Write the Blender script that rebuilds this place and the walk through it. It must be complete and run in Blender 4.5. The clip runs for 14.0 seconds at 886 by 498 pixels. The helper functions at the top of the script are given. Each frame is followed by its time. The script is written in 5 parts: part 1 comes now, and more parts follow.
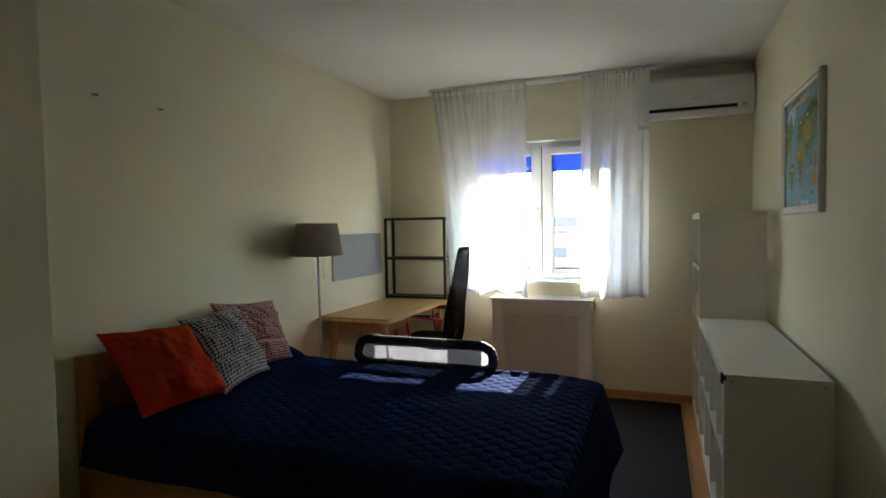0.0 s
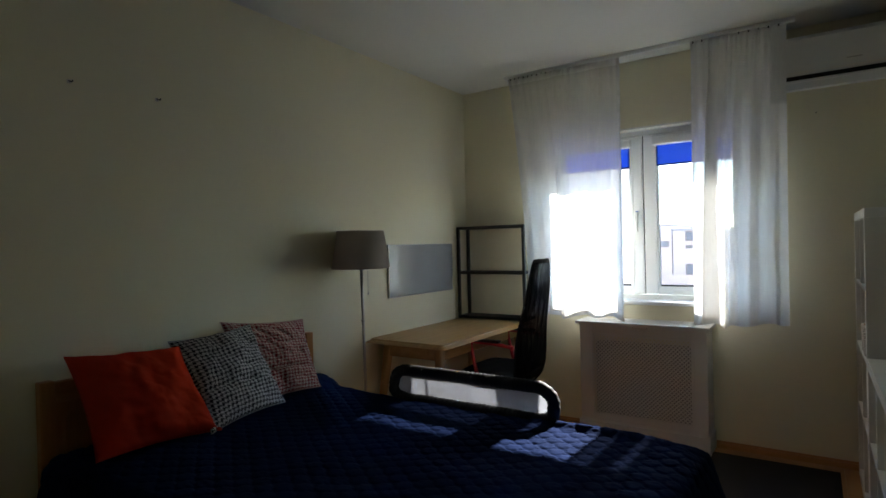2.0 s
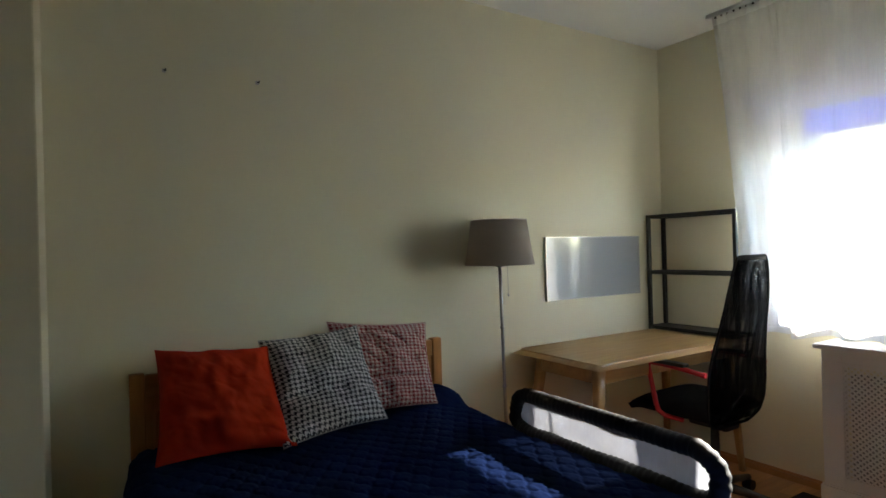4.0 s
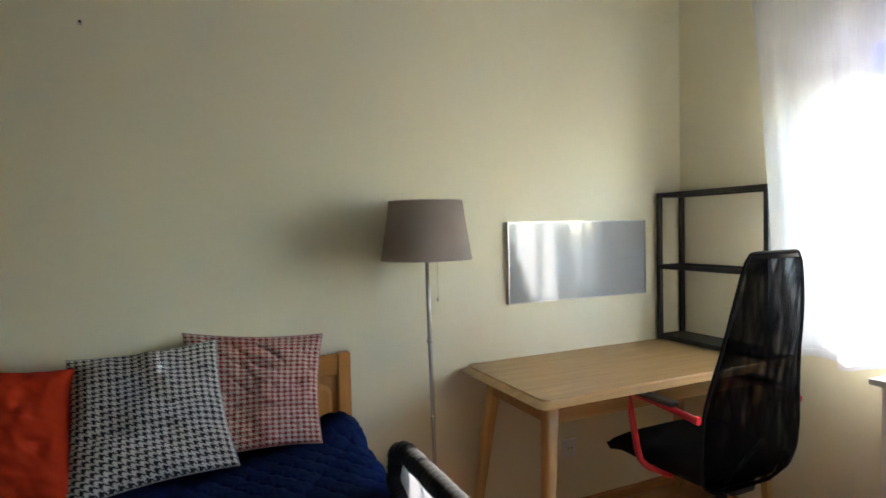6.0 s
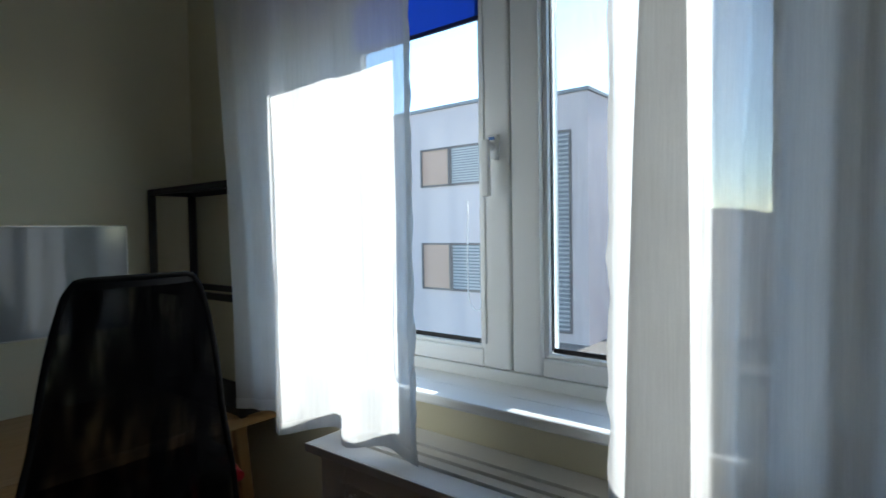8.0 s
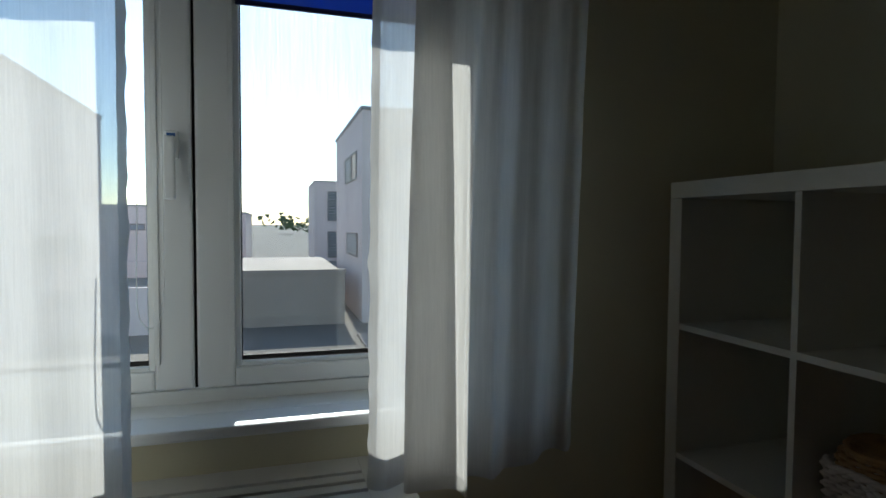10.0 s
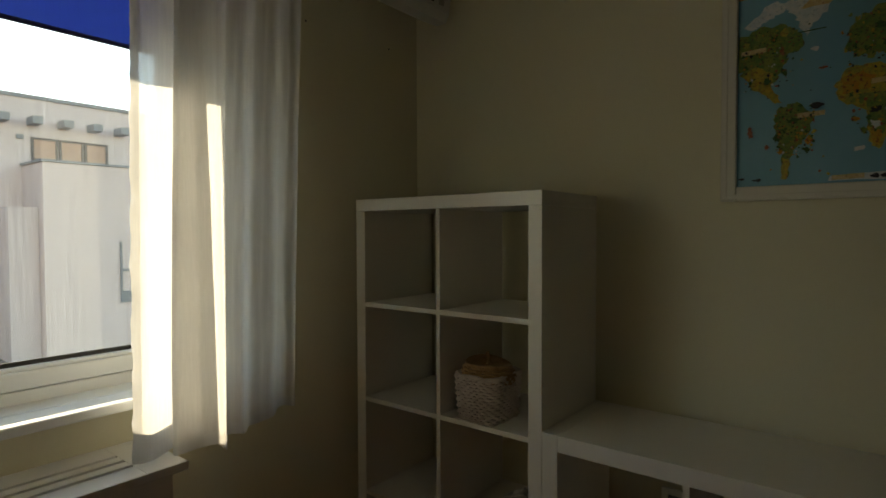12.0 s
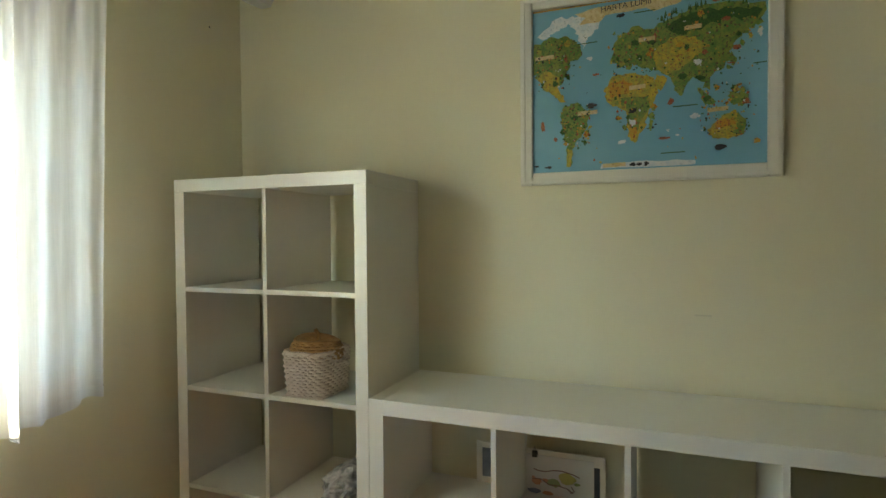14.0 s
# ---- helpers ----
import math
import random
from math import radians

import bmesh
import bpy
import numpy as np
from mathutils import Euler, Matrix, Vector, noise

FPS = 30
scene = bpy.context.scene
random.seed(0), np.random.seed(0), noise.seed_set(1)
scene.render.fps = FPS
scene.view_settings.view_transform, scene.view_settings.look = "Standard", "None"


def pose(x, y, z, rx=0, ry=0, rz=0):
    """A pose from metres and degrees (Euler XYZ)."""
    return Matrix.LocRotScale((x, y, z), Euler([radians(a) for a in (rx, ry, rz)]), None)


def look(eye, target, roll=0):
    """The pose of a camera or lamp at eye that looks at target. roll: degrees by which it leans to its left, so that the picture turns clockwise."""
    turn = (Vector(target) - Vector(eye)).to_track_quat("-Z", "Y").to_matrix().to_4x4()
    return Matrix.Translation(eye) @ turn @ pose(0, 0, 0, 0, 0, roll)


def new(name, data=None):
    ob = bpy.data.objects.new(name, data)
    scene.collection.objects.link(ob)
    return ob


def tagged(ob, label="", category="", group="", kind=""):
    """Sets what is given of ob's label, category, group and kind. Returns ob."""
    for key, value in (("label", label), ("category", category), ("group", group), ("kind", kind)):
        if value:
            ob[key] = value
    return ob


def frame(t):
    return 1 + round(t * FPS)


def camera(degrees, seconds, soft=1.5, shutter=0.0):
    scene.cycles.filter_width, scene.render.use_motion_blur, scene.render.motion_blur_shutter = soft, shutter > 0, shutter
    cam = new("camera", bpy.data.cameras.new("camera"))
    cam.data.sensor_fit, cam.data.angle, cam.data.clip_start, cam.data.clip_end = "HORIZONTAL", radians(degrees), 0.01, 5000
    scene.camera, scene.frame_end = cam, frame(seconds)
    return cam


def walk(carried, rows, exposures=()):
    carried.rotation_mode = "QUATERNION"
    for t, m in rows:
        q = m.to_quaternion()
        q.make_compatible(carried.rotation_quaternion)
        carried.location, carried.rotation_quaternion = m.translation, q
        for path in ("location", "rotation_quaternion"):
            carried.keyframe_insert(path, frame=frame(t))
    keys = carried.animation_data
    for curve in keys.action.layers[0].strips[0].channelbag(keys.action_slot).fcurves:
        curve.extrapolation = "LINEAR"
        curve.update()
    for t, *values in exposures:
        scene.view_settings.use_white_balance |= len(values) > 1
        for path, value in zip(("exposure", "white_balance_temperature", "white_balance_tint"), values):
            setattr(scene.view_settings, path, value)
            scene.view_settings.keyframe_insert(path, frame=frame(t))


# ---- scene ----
from mathutils.geometry import tessellate_polygon

cam = camera(77.0, 14.0, shutter=0.15)
PATH = [(t, look(eye, target, roll)) for t, eye, target, roll in [
    (0, (0.468, 0.605, 1.404), (-0.251, 2.47, 1.324), -1.0),
    (0.5, (0.446, 0.857, 1.387), (-0.391, 2.672, 1.324), -1.1),
    (1, (0.446, 1.068, 1.393), (-0.493, 2.833, 1.347), -1.2),
    (1.5, (0.452, 1.214, 1.386), (-0.549, 2.945, 1.357), -1.1),
    (2, (0.53, 1.398, 1.342), (-0.579, 3.062, 1.33), -1.4),
    (2.5, (0.561, 1.554, 1.349), (-0.721, 3.089, 1.329), -1.4),
    (3, (0.532, 1.747, 1.316), (-0.899, 3.143, 1.304), -1.5),
    (3.5, (0.528, 2.009, 1.307), (-1.051, 3.236, 1.296), -1.3),
    (3.7, (0.519, 2.089, 1.298), (-1.115, 3.244, 1.297), -1.4),
    (5.8, (0.243, 2.946, 1.335), (-1.585, 3.756, 1.266), -1.3),
    (6, (0.233, 3.095, 1.333), (-1.587, 3.922, 1.262), -1.3),
    (6.5, (0.269, 3.523, 1.333), (-1.494, 4.462, 1.238), -1.0),
    (7, (0.306, 3.895, 1.322), (-1.375, 4.975, 1.241), -1.1),
    (7.5, (0.263, 4.221, 1.331), (-1.265, 5.509, 1.246), -1.2),
    (8, (0.267, 4.345, 1.322), (-0.99, 5.9, 1.255), -0.9),
    (8.5, (0.157, 4.294, 1.326), (-0.581, 6.151, 1.224), -0.6),
    (10.8, (-0.515, 3.996, 1.36), (0.517, 5.708, 1.305), -0.0),
    (11, (-0.561, 3.955, 1.36), (0.576, 5.599, 1.305), -0.0),
    (11.5, (-0.68, 3.922, 1.324), (0.72, 5.35, 1.299), 0.6),
    (12, (-0.705, 3.871, 1.348), (0.867, 5.106, 1.289), -0.2),
    (12.5, (-0.724, 3.838, 1.313), (0.967, 4.905, 1.261), -0.3),
    (13, (-0.749, 3.795, 1.295), (1.022, 4.724, 1.244), -0.4),
    (13.5, (-0.776, 3.773, 1.279), (1.05, 4.588, 1.224), -0.5),
    (14, (-0.77, 3.802, 1.269), (1.093, 4.528, 1.219), -0.4),
]]
# exposure follows the clip's own automatic brightness
EXPOSURES = [(0, 4.33, 6700, 8), (0.5, 4.11, 6600, 8), (1.5, 3.63, 6400, 8), (2.5, 3.4, 6300, 6), (3, 3.37, 6400, 6), (3.5, 3.97, 6600, 8), (3.7, 4.17, 6600, 8), (5.8, 5.09, 6700, 10), (6.5, 5.07, 6500, 6), (7.0, 4.47, 6300, 4), (7.5, 3.15, 5900, 2), (8, 2.07, 5850, 4), (8.5, 1.29, 5950, 4), (10.8, 1.23, 6350, 2), (11, 1.27, 6600, 2), (11.5, 1.72, 7900, 2), (12, 2.33, 9100, 4), (12.5, 3.12, 9200, 6), (13, 3.48, 9200, 6), (14, 4.72, 7700, -2)]
walk(cam, PATH, EXPOSURES)

# ---- world and sun ----
SUN_ELEV, SUN_AZ = 28.8, 2.4
world = bpy.data.worlds.new("sky")
scene.world = world
world.use_nodes = True
wn = world.node_tree
sky = wn.nodes.new("ShaderNodeTexSky")
sky.sky_type = "NISHITA"
sky.sun_disc = False
sky.sun_elevation = radians(SUN_ELEV)
sky.sun_rotation = radians(SUN_AZ)
sky.altitude = 100
sky.dust_density, sky.ozone_density = 0.15, 2.0
wn.links.new(sky.outputs[0], wn.nodes["Background"].inputs[0])
wn.nodes["Background"].inputs[1].default_value = 0.13
sun_data = bpy.data.lights.new("sun", "SUN")
sun_data.energy, sun_data.angle, sun_data.color = 2.8, radians(0.5), (1.0, 0.95, 0.87)
sun = new("sun", sun_data)
sun_dir = Vector((math.sin(radians(SUN_AZ)), math.cos(radians(SUN_AZ)), math.tan(radians(SUN_ELEV))))
sun.matrix_world = look(sun_dir * 30, (0, 0, 0))


# ---- materials ----
def principled(name, color, rough=0.6, metal=0.0, spec=0.5):
    m = bpy.data.materials.new(name)
    m.use_nodes = True
    b = m.node_tree.nodes["Principled BSDF"]
    b.inputs["Base Color"].default_value = (*color, 1)
    b.inputs["Roughness"].default_value = rough
    b.inputs["Metallic"].default_value = metal
    b.inputs["Specular IOR Level"].default_value = spec
    return m, m.node_tree, b


def nd(tree, kind, **values):
    n = tree.nodes.new(kind)
    for key, value in values.items():
        if key in n.inputs:
            n.inputs[key].default_value = value
    return n


def mixed(tree, fac, a, b):
    """Mix two colours by a factor socket."""
    n = tree.nodes.new("ShaderNodeMix")
    n.data_type = "RGBA"
    tree.links.new(fac, n.inputs[0])
    for socket, value in ((n.inputs[6], a), (n.inputs[7], b)):
        if isinstance(value, tuple):
            socket.default_value = (*value, 1)
        else:
            tree.links.new(value, socket)
    return n.outputs[2]


def ramp(tree, fac, lo, hi):
    n = tree.nodes.new("ShaderNodeMapRange")
    tree.links.new(fac, n.inputs[0])
    n.inputs[1].default_value, n.inputs[2].default_value = lo, hi
    return n.outputs[0]


def coords(tree, scale=(1, 1, 1), space="Object"):
    tc = tree.nodes.new("ShaderNodeTexCoord")
    mp = tree.nodes.new("ShaderNodeMapping")
    mp.inputs["Scale"].default_value = scale
    tree.links.new(tc.outputs[space], mp.inputs[0])
    return mp.outputs[0]


def noise_of(tree, vec, scale, detail=4.0, rough=0.55):
    n = nd(tree, "ShaderNodeTexNoise", Scale=scale, Detail=detail, Roughness=rough)
    tree.links.new(vec, n.inputs["Vector"])
    return n.outputs[0]


def bumped(tree, bsdf, height, strength=0.2, distance=0.002):
    n = nd(tree, "ShaderNodeBump", Strength=strength, Distance=distance)
    tree.links.new(height, n.inputs["Height"])
    tree.links.new(n.outputs[0], bsdf.inputs["Normal"])


def surface(name, c1, c2, rough=0.6, scale=3.0, fine=120.0, bump=0.15, dist=0.001, metal=0.0, spec=0.5, stretch=(1, 1, 1)):
    """A two-scale surface: broad tint changes, fine grain in relief and gloss."""
    m, t, b = principled(name, c1, rough, metal, spec)
    v = coords(t, stretch)
    broad, grain = noise_of(t, v, scale, 5), noise_of(t, v, fine, 3)
    t.links.new(mixed(t, ramp(t, broad, 0.3, 0.72), c1, c2), b.inputs["Base Color"])
    r = t.nodes.new("ShaderNodeMapRange")
    t.links.new(grain, r.inputs[0])
    r.inputs[3].default_value, r.inputs[4].default_value = max(rough - 0.08, 0.03), min(rough + 0.1, 1)
    t.links.new(r.outputs[0], b.inputs["Roughness"])
    bumped(t, b, grain, bump, dist)
    return m


def wood(name, dark, light, along="x", rough=0.45, vary=0.0):
    """Wood with grain along one axis; vary shifts the tone from piece to piece."""
    m, t, b = principled(name, light, rough)
    s = {"x": (1.2, 14, 14), "y": (14, 1.2, 14), "z": (14, 14, 1.2)}[along]
    v = coords(t, s)
    g, f = noise_of(t, v, 2.2, 6, 0.65), noise_of(t, v, 14, 3)
    col = mixed(t, ramp(t, g, 0.32, 0.68), dark, light)
    col = mixed(t, ramp(t, f, 0.2, 1.6), col, dark)
    if vary:
        info = t.nodes.new("ShaderNodeObjectInfo")
        h = t.nodes.new("ShaderNodeHueSaturation")
        r = t.nodes.new("ShaderNodeMapRange")
        t.links.new(info.outputs["Random"], r.inputs[0])
        r.inputs[3].default_value, r.inputs[4].default_value = 1 - vary, 1 + vary
        t.links.new(r.outputs[0], h.inputs["Value"])
        t.links.new(col, h.inputs["Color"])
        col = h.outputs[0]
    t.links.new(col, b.inputs["Base Color"])
    bumped(t, b, f, 0.12, 0.0006)
    return m


def see_through(name, color, clear, translucent, rough=0.8, fine=900.0, patchy=0.0):
    """Thin cloth: part open weave, part light passing through, part white reflection."""
    m = bpy.data.materials.new(name)
    m.use_nodes = True
    t = m.node_tree
    t.nodes.clear()
    out = t.nodes.new("ShaderNodeOutputMaterial")
    d, tr, op = nd(t, "ShaderNodeBsdfDiffuse", Roughness=rough), t.nodes.new("ShaderNodeBsdfTranslucent"), t.nodes.new("ShaderNodeBsdfTransparent")
    v = coords(t)
    weave = noise_of(t, v, fine, 2)
    tint = mixed(t, ramp(t, noise_of(t, v, 6, 4), 0.3, 0.7), color, tuple(0.93 * c for c in color))
    t.links.new(tint, d.inputs["Color"])
    t.links.new(tint, tr.inputs["Color"])
    a, c = t.nodes.new("ShaderNodeMixShader"), t.nodes.new("ShaderNodeMixShader")
    a.inputs[0].default_value = translucent
    t.links.new(d.outputs[0], a.inputs[1])
    t.links.new(tr.outputs[0], a.inputs[2])
    threads = noise_of(t, coords(t, (300, 300, 6)), 1.0, 3, 0.7)
    both = t.nodes.new("ShaderNodeMath")
    both.operation = "ADD"
    t.links.new(weave, both.inputs[0])
    t.links.new(threads, both.inputs[1])
    r = t.nodes.new("ShaderNodeMapRange")
    t.links.new(both.outputs[0], r.inputs[0])
    r.inputs[1].default_value, r.inputs[2].default_value = 0.6, 1.4
    r.inputs[3].default_value, r.inputs[4].default_value = max(clear - 0.09, 0), clear + 0.09
    # patchy varies the openness: stands in for light streaks across the chair mesh
    gain = t.nodes.new("ShaderNodeMapRange")
    t.links.new(noise_of(t, coords(t, (9, 26, 7)), 1.0, 3, 0.5), gain.inputs[0])
    gain.inputs[1].default_value, gain.inputs[2].default_value = 0.38, 0.66
    gain.inputs[3].default_value, gain.inputs[4].default_value = 1.0 - patchy, 1.0 + patchy
    open_part = t.nodes.new("ShaderNodeMath")
    open_part.operation = "MULTIPLY"
    t.links.new(r.outputs[0], open_part.inputs[0])
    t.links.new(gain.outputs[0], open_part.inputs[1])
    t.links.new(open_part.outputs[0], c.inputs[0])
    t.links.new(a.outputs[0], c.inputs[1])
    t.links.new(op.outputs[0], c.inputs[2])
    t.links.new(c.outputs[0], out.inputs[0])
    return m


def pane_material(name, tint=(0.97, 0.985, 0.98), gloss=0.02):
    m = bpy.data.materials.new(name)
    m.use_nodes = True
    t = m.node_tree
    t.nodes.clear()
    out = t.nodes.new("ShaderNodeOutputMaterial")
    op, gl, mx = t.nodes.new("ShaderNodeBsdfTransparent"), nd(t, "ShaderNodeBsdfGlossy", Roughness=gloss), t.nodes.new("ShaderNodeMixShader")
    op.inputs[0].default_value = (*tint, 1)
    lw = nd(t, "ShaderNodeLayerWeight", Blend=0.5)
    pw = t.nodes.new("ShaderNodeMath")
    pw.operation = "POWER"
    t.links.new(lw.outputs["Facing"], pw.inputs[0])
    pw.inputs[1].default_value = 4.0
    ad = t.nodes.new("ShaderNodeMath")
    ad.operation = "MULTIPLY_ADD"
    t.links.new(pw.outputs[0], ad.inputs[0])
    ad.inputs[1].default_value, ad.inputs[2].default_value = 0.6, 0.035
    t.links.new(ad.outputs[0], mx.inputs[0])
    t.links.new(op.outputs[0], mx.inputs[1])
    t.links.new(gl.outputs[0], mx.inputs[2])
    t.links.new(mx.outputs[0], out.inputs[0])
    return m


M_WALL = surface("cream_wall_paint", (0.79, 0.745, 0.555), (0.765, 0.715, 0.52), 0.75, 1.4, 260, 0.22, 0.0008)
M_CEIL = surface("white_ceiling_paint", (0.80, 0.79, 0.74), (0.77, 0.76, 0.70), 0.85, 1.2, 220, 0.2, 0.0008)
M_OUTER = surface("grey_outer_render", (0.55, 0.54, 0.52), (0.48, 0.47, 0.46), 0.9, 2, 90, 0.3, 0.002)
M_LACQ = surface("white_lacquered_board", (0.83, 0.80, 0.715), (0.805, 0.775, 0.69), 0.32, 2.0, 60, 0.03, 0.0004)
M_MDF = surface("white_painted_fibreboard", (0.84, 0.83, 0.80), (0.81, 0.80, 0.77), 0.5, 3.0, 120, 0.08, 0.0005)
M_PVC = surface("white_window_plastic", (0.86, 0.88, 0.87), (0.83, 0.85, 0.84), 0.35, 2.0, 80, 0.03, 0.0003)
M_GASKET = surface("black_rubber_gasket", (0.015, 0.015, 0.016), (0.02, 0.02, 0.02), 0.6)
M_GLASS = pane_material("window_glass")
M_BLACK_STEEL = surface("black_powder_coated_steel", (0.018, 0.018, 0.019), (0.025, 0.025, 0.025), 0.5, 6, 300, 0.1, 0.0003)
M_CHROME = surface("brushed_nickel", (0.55, 0.53, 0.50), (0.48, 0.46, 0.44), 0.32, 4, 200, 0.05, 0.0002, metal=1.0)
M_OAK_X = wood("oak_veneer", (0.40, 0.235, 0.088), (0.54, 0.345, 0.148), "y", 0.42)
M_OAK_Z = wood("oak_leg", (0.40, 0.235, 0.088), (0.53, 0.335, 0.14), "z", 0.45)
M_PINE_Y = wood("honey_pine_across", (0.42, 0.17, 0.04), (0.56, 0.25, 0.065), "y", 0.4)
M_PINE_X = wood("honey_pine_along", (0.42, 0.17, 0.04), (0.56, 0.25, 0.065), "x", 0.4)
M_PINE_Z = wood("honey_pine_upright", (0.42, 0.17, 0.04), (0.56, 0.25, 0.065), "z", 0.4)
M_FLOOR = wood("beech_floor_plank", (0.42, 0.20, 0.07), (0.56, 0.29, 0.11), "y", 0.35, 0.16)
M_SKIRT_X = wood("beech_skirting_along_x", (0.40, 0.19, 0.065), (0.54, 0.28, 0.10), "x", 0.4)
M_SKIRT_Y = wood("beech_skirting_along_y", (0.40, 0.19, 0.065), (0.54, 0.28, 0.10), "y", 0.4)
M_RUG = surface("charcoal_flatweave", (0.014, 0.015, 0.019), (0.020, 0.021, 0.026), 0.95, 8, 350, 0.6, 0.003)
M_QUILT = surface("navy_quilted_cotton", (0.0050, 0.0128, 0.050), (0.0073, 0.0175, 0.070), 0.85, 10, 700, 0.2, 0.0008, spec=0.015)
M_MATTRESS = surface("white_mattress_ticking", (0.7, 0.69, 0.66), (0.66, 0.65, 0.62), 0.9)
M_CURTAIN = see_through("sheer_white_voile", (0.90, 0.893, 0.875), 0.25, 0.47)
M_CURTAIN_FULL = see_through("gathered_white_voile", (0.90, 0.893, 0.875), 0.115, 0.49)
M_HEM = see_through("doubled_voile_hem", (0.88, 0.88, 0.87), 0.06, 0.55)
M_BLIND = see_through("blue_blind_fabric", (0.03, 0.095, 0.46), 0.02, 0.50)
M_SHADE = see_through("taupe_lampshade_linen", (0.58, 0.50, 0.44), 0.0, 0.30, 0.9, 500)
M_ORANGE = surface("orange_red_cushion_cotton", (0.50, 0.040, 0.012), (0.42, 0.032, 0.010), 0.9, 6, 600, 0.4, 0.001, spec=0.1)
M_CHAIR_SEAT = surface("black_chair_fabric", (0.009, 0.009, 0.010), (0.013, 0.013, 0.013), 0.95, 20, 700, 0.4, 0.001, spec=0.03)
M_CHAIR_MESH = see_through("black_chair_mesh", (0.007, 0.007, 0.008), 0.24, 0.05, 0.8, 1500, 0.8)
M_PLASTIC = surface("black_plastic", (0.014, 0.014, 0.015), (0.02, 0.02, 0.02), 0.45, 8, 250, 0.1, 0.0005)
M_RED = surface("red_painted_tube", (0.55, 0.022, 0.035), (0.48, 0.02, 0.03), 0.35, 6, 150, 0.05, 0.0003)
M_GUARD = surface("black_padded_polyester", (0.012, 0.012, 0.014), (0.02, 0.02, 0.022), 0.7, 20, 500, 0.4, 0.001)
M_GUARD_NET = see_through("white_guard_net", (0.37, 0.38, 0.43), 0.20, 0.40, 0.8, 1500)
M_AC = surface("white_appliance_plastic", (0.78, 0.78, 0.76), (0.75, 0.75, 0.73), 0.35, 2, 100, 0.03, 0.0003)
M_DARK = surface("dark_slot", (0.012, 0.012, 0.012), (0.02, 0.02, 0.02), 0.7)
M_FRAME_WHITE = surface("cream_white_moulding", (0.78, 0.75, 0.66), (0.74, 0.71, 0.62), 0.5, 8, 160, 0.1, 0.0006)
M_CHALK = principled("grey_enamel_steel", (0.33, 0.345, 0.36), 0.10, 0.12)[0]
M_SOCKET = surface("white_socket_plastic", (0.78, 0.77, 0.73), (0.76, 0.75, 0.71), 0.35)
M_WICKER_W = surface("whitewashed_willow", (0.66, 0.58, 0.52), (0.55, 0.46, 0.40), 0.7, 30, 300, 0.3, 0.001)
M_WICKER_B = surface("brown_willow", (0.42, 0.25, 0.10), (0.26, 0.14, 0.055), 0.55, 30, 300, 0.3, 0.001)
M_PAPER = surface("white_drawing_paper", (0.76, 0.75, 0.73), (0.73, 0.72, 0.70), 0.85, 4, 300, 0.1, 0.0003)


# ---- mesh helpers ----
def box(bm, x0, x1, y0, y1, z0, z1, bevel=0.0, segs=2):
    made = bmesh.ops.create_cube(bm, size=1.0)["verts"]
    for v in made:
        v.co = Vector((x0 + (v.co.x + 0.5) * (x1 - x0), y0 + (v.co.y + 0.5) * (y1 - y0), z0 + (v.co.z + 0.5) * (z1 - z0)))
    if bevel:
        edges = list({e for v in made for e in v.link_edges})
        bmesh.ops.bevel(bm, geom=edges, offset=bevel, segments=segs, affect="EDGES", profile=0.6)
    return made


def boxes(*dims, bevel=0.0, segs=2):
    bm = bmesh.new()
    for d in dims:
        box(bm, *d, bevel=bevel, segs=segs)
    return bm


def tube(points, radius, sides=10, closed=False, flat=1.0, radii=None):
    """A round bar along a line of points."""
    bm = bmesh.new()
    pts = [Vector(p) for p in points]
    n = len(pts)
    rings = []
    up = Vector((0, 0, 1))
    last = None
    for i, p in enumerate(pts):
        a = pts[(i - 1) % n] if (closed or i > 0) else p
        b = pts[(i + 1) % n] if (closed or i < n - 1) else p
        d = (b - a).normalized()
        if last is None:
            ref = up if abs(d.dot(up)) < 0.9 else Vector((1, 0, 0))
            side = d.cross(ref).normalized()
        else:
            side = (last - d * last.dot(d)).normalized()
        last = side
        other = d.cross(side).normalized()
        r = radii[i] if radii else radius
        rings.append([bm.verts.new(p + side * math.cos(2 * math.pi * k / sides) * r + other * math.sin(2 * math.pi * k / sides) * r * flat) for k in range(sides)])
    count = n if closed else n - 1
    for i in range(count):
        r0, r1 = rings[i], rings[(i + 1) % n]
        for k in range(sides):
            bm.faces.new((r0[k], r0[(k + 1) % sides], r1[(k + 1) % sides], r1[k]))
    if not closed:
        bm.faces.new(list(reversed(rings[0])))
        bm.faces.new(rings[-1])
    return bm


def revolve(profile, sides=32, center=(0, 0, 0)):
    """A turned body from (radius, height) pairs."""
    bm = bmesh.new()
    c = Vector(center)
    rings = []
    for r, z in profile:
        rings.append([bm.verts.new(c + Vector((r * math.cos(2 * math.pi * k / sides), r * math.sin(2 * math.pi * k / sides), z))) for k in range(sides)])
    for a, b in zip(rings, rings[1:]):
        for k in range(sides):
            bm.faces.new((a[k], a[(k + 1) % sides], b[(k + 1) % sides], b[k]))
    return bm


def sheet(nu, nv, f):
    """A grid surface from a function of u and v in 0..1."""
    bm = bmesh.new()
    rows = [[bm.verts.new(f(i / nu, j / nv)) for i in range(nu + 1)] for j in range(nv + 1)]
    for j in range(nv):
        for i in range(nu):
            bm.faces.new((rows[j][i], rows[j][i + 1], rows[j + 1][i + 1], rows[j + 1][i]))
    return bm


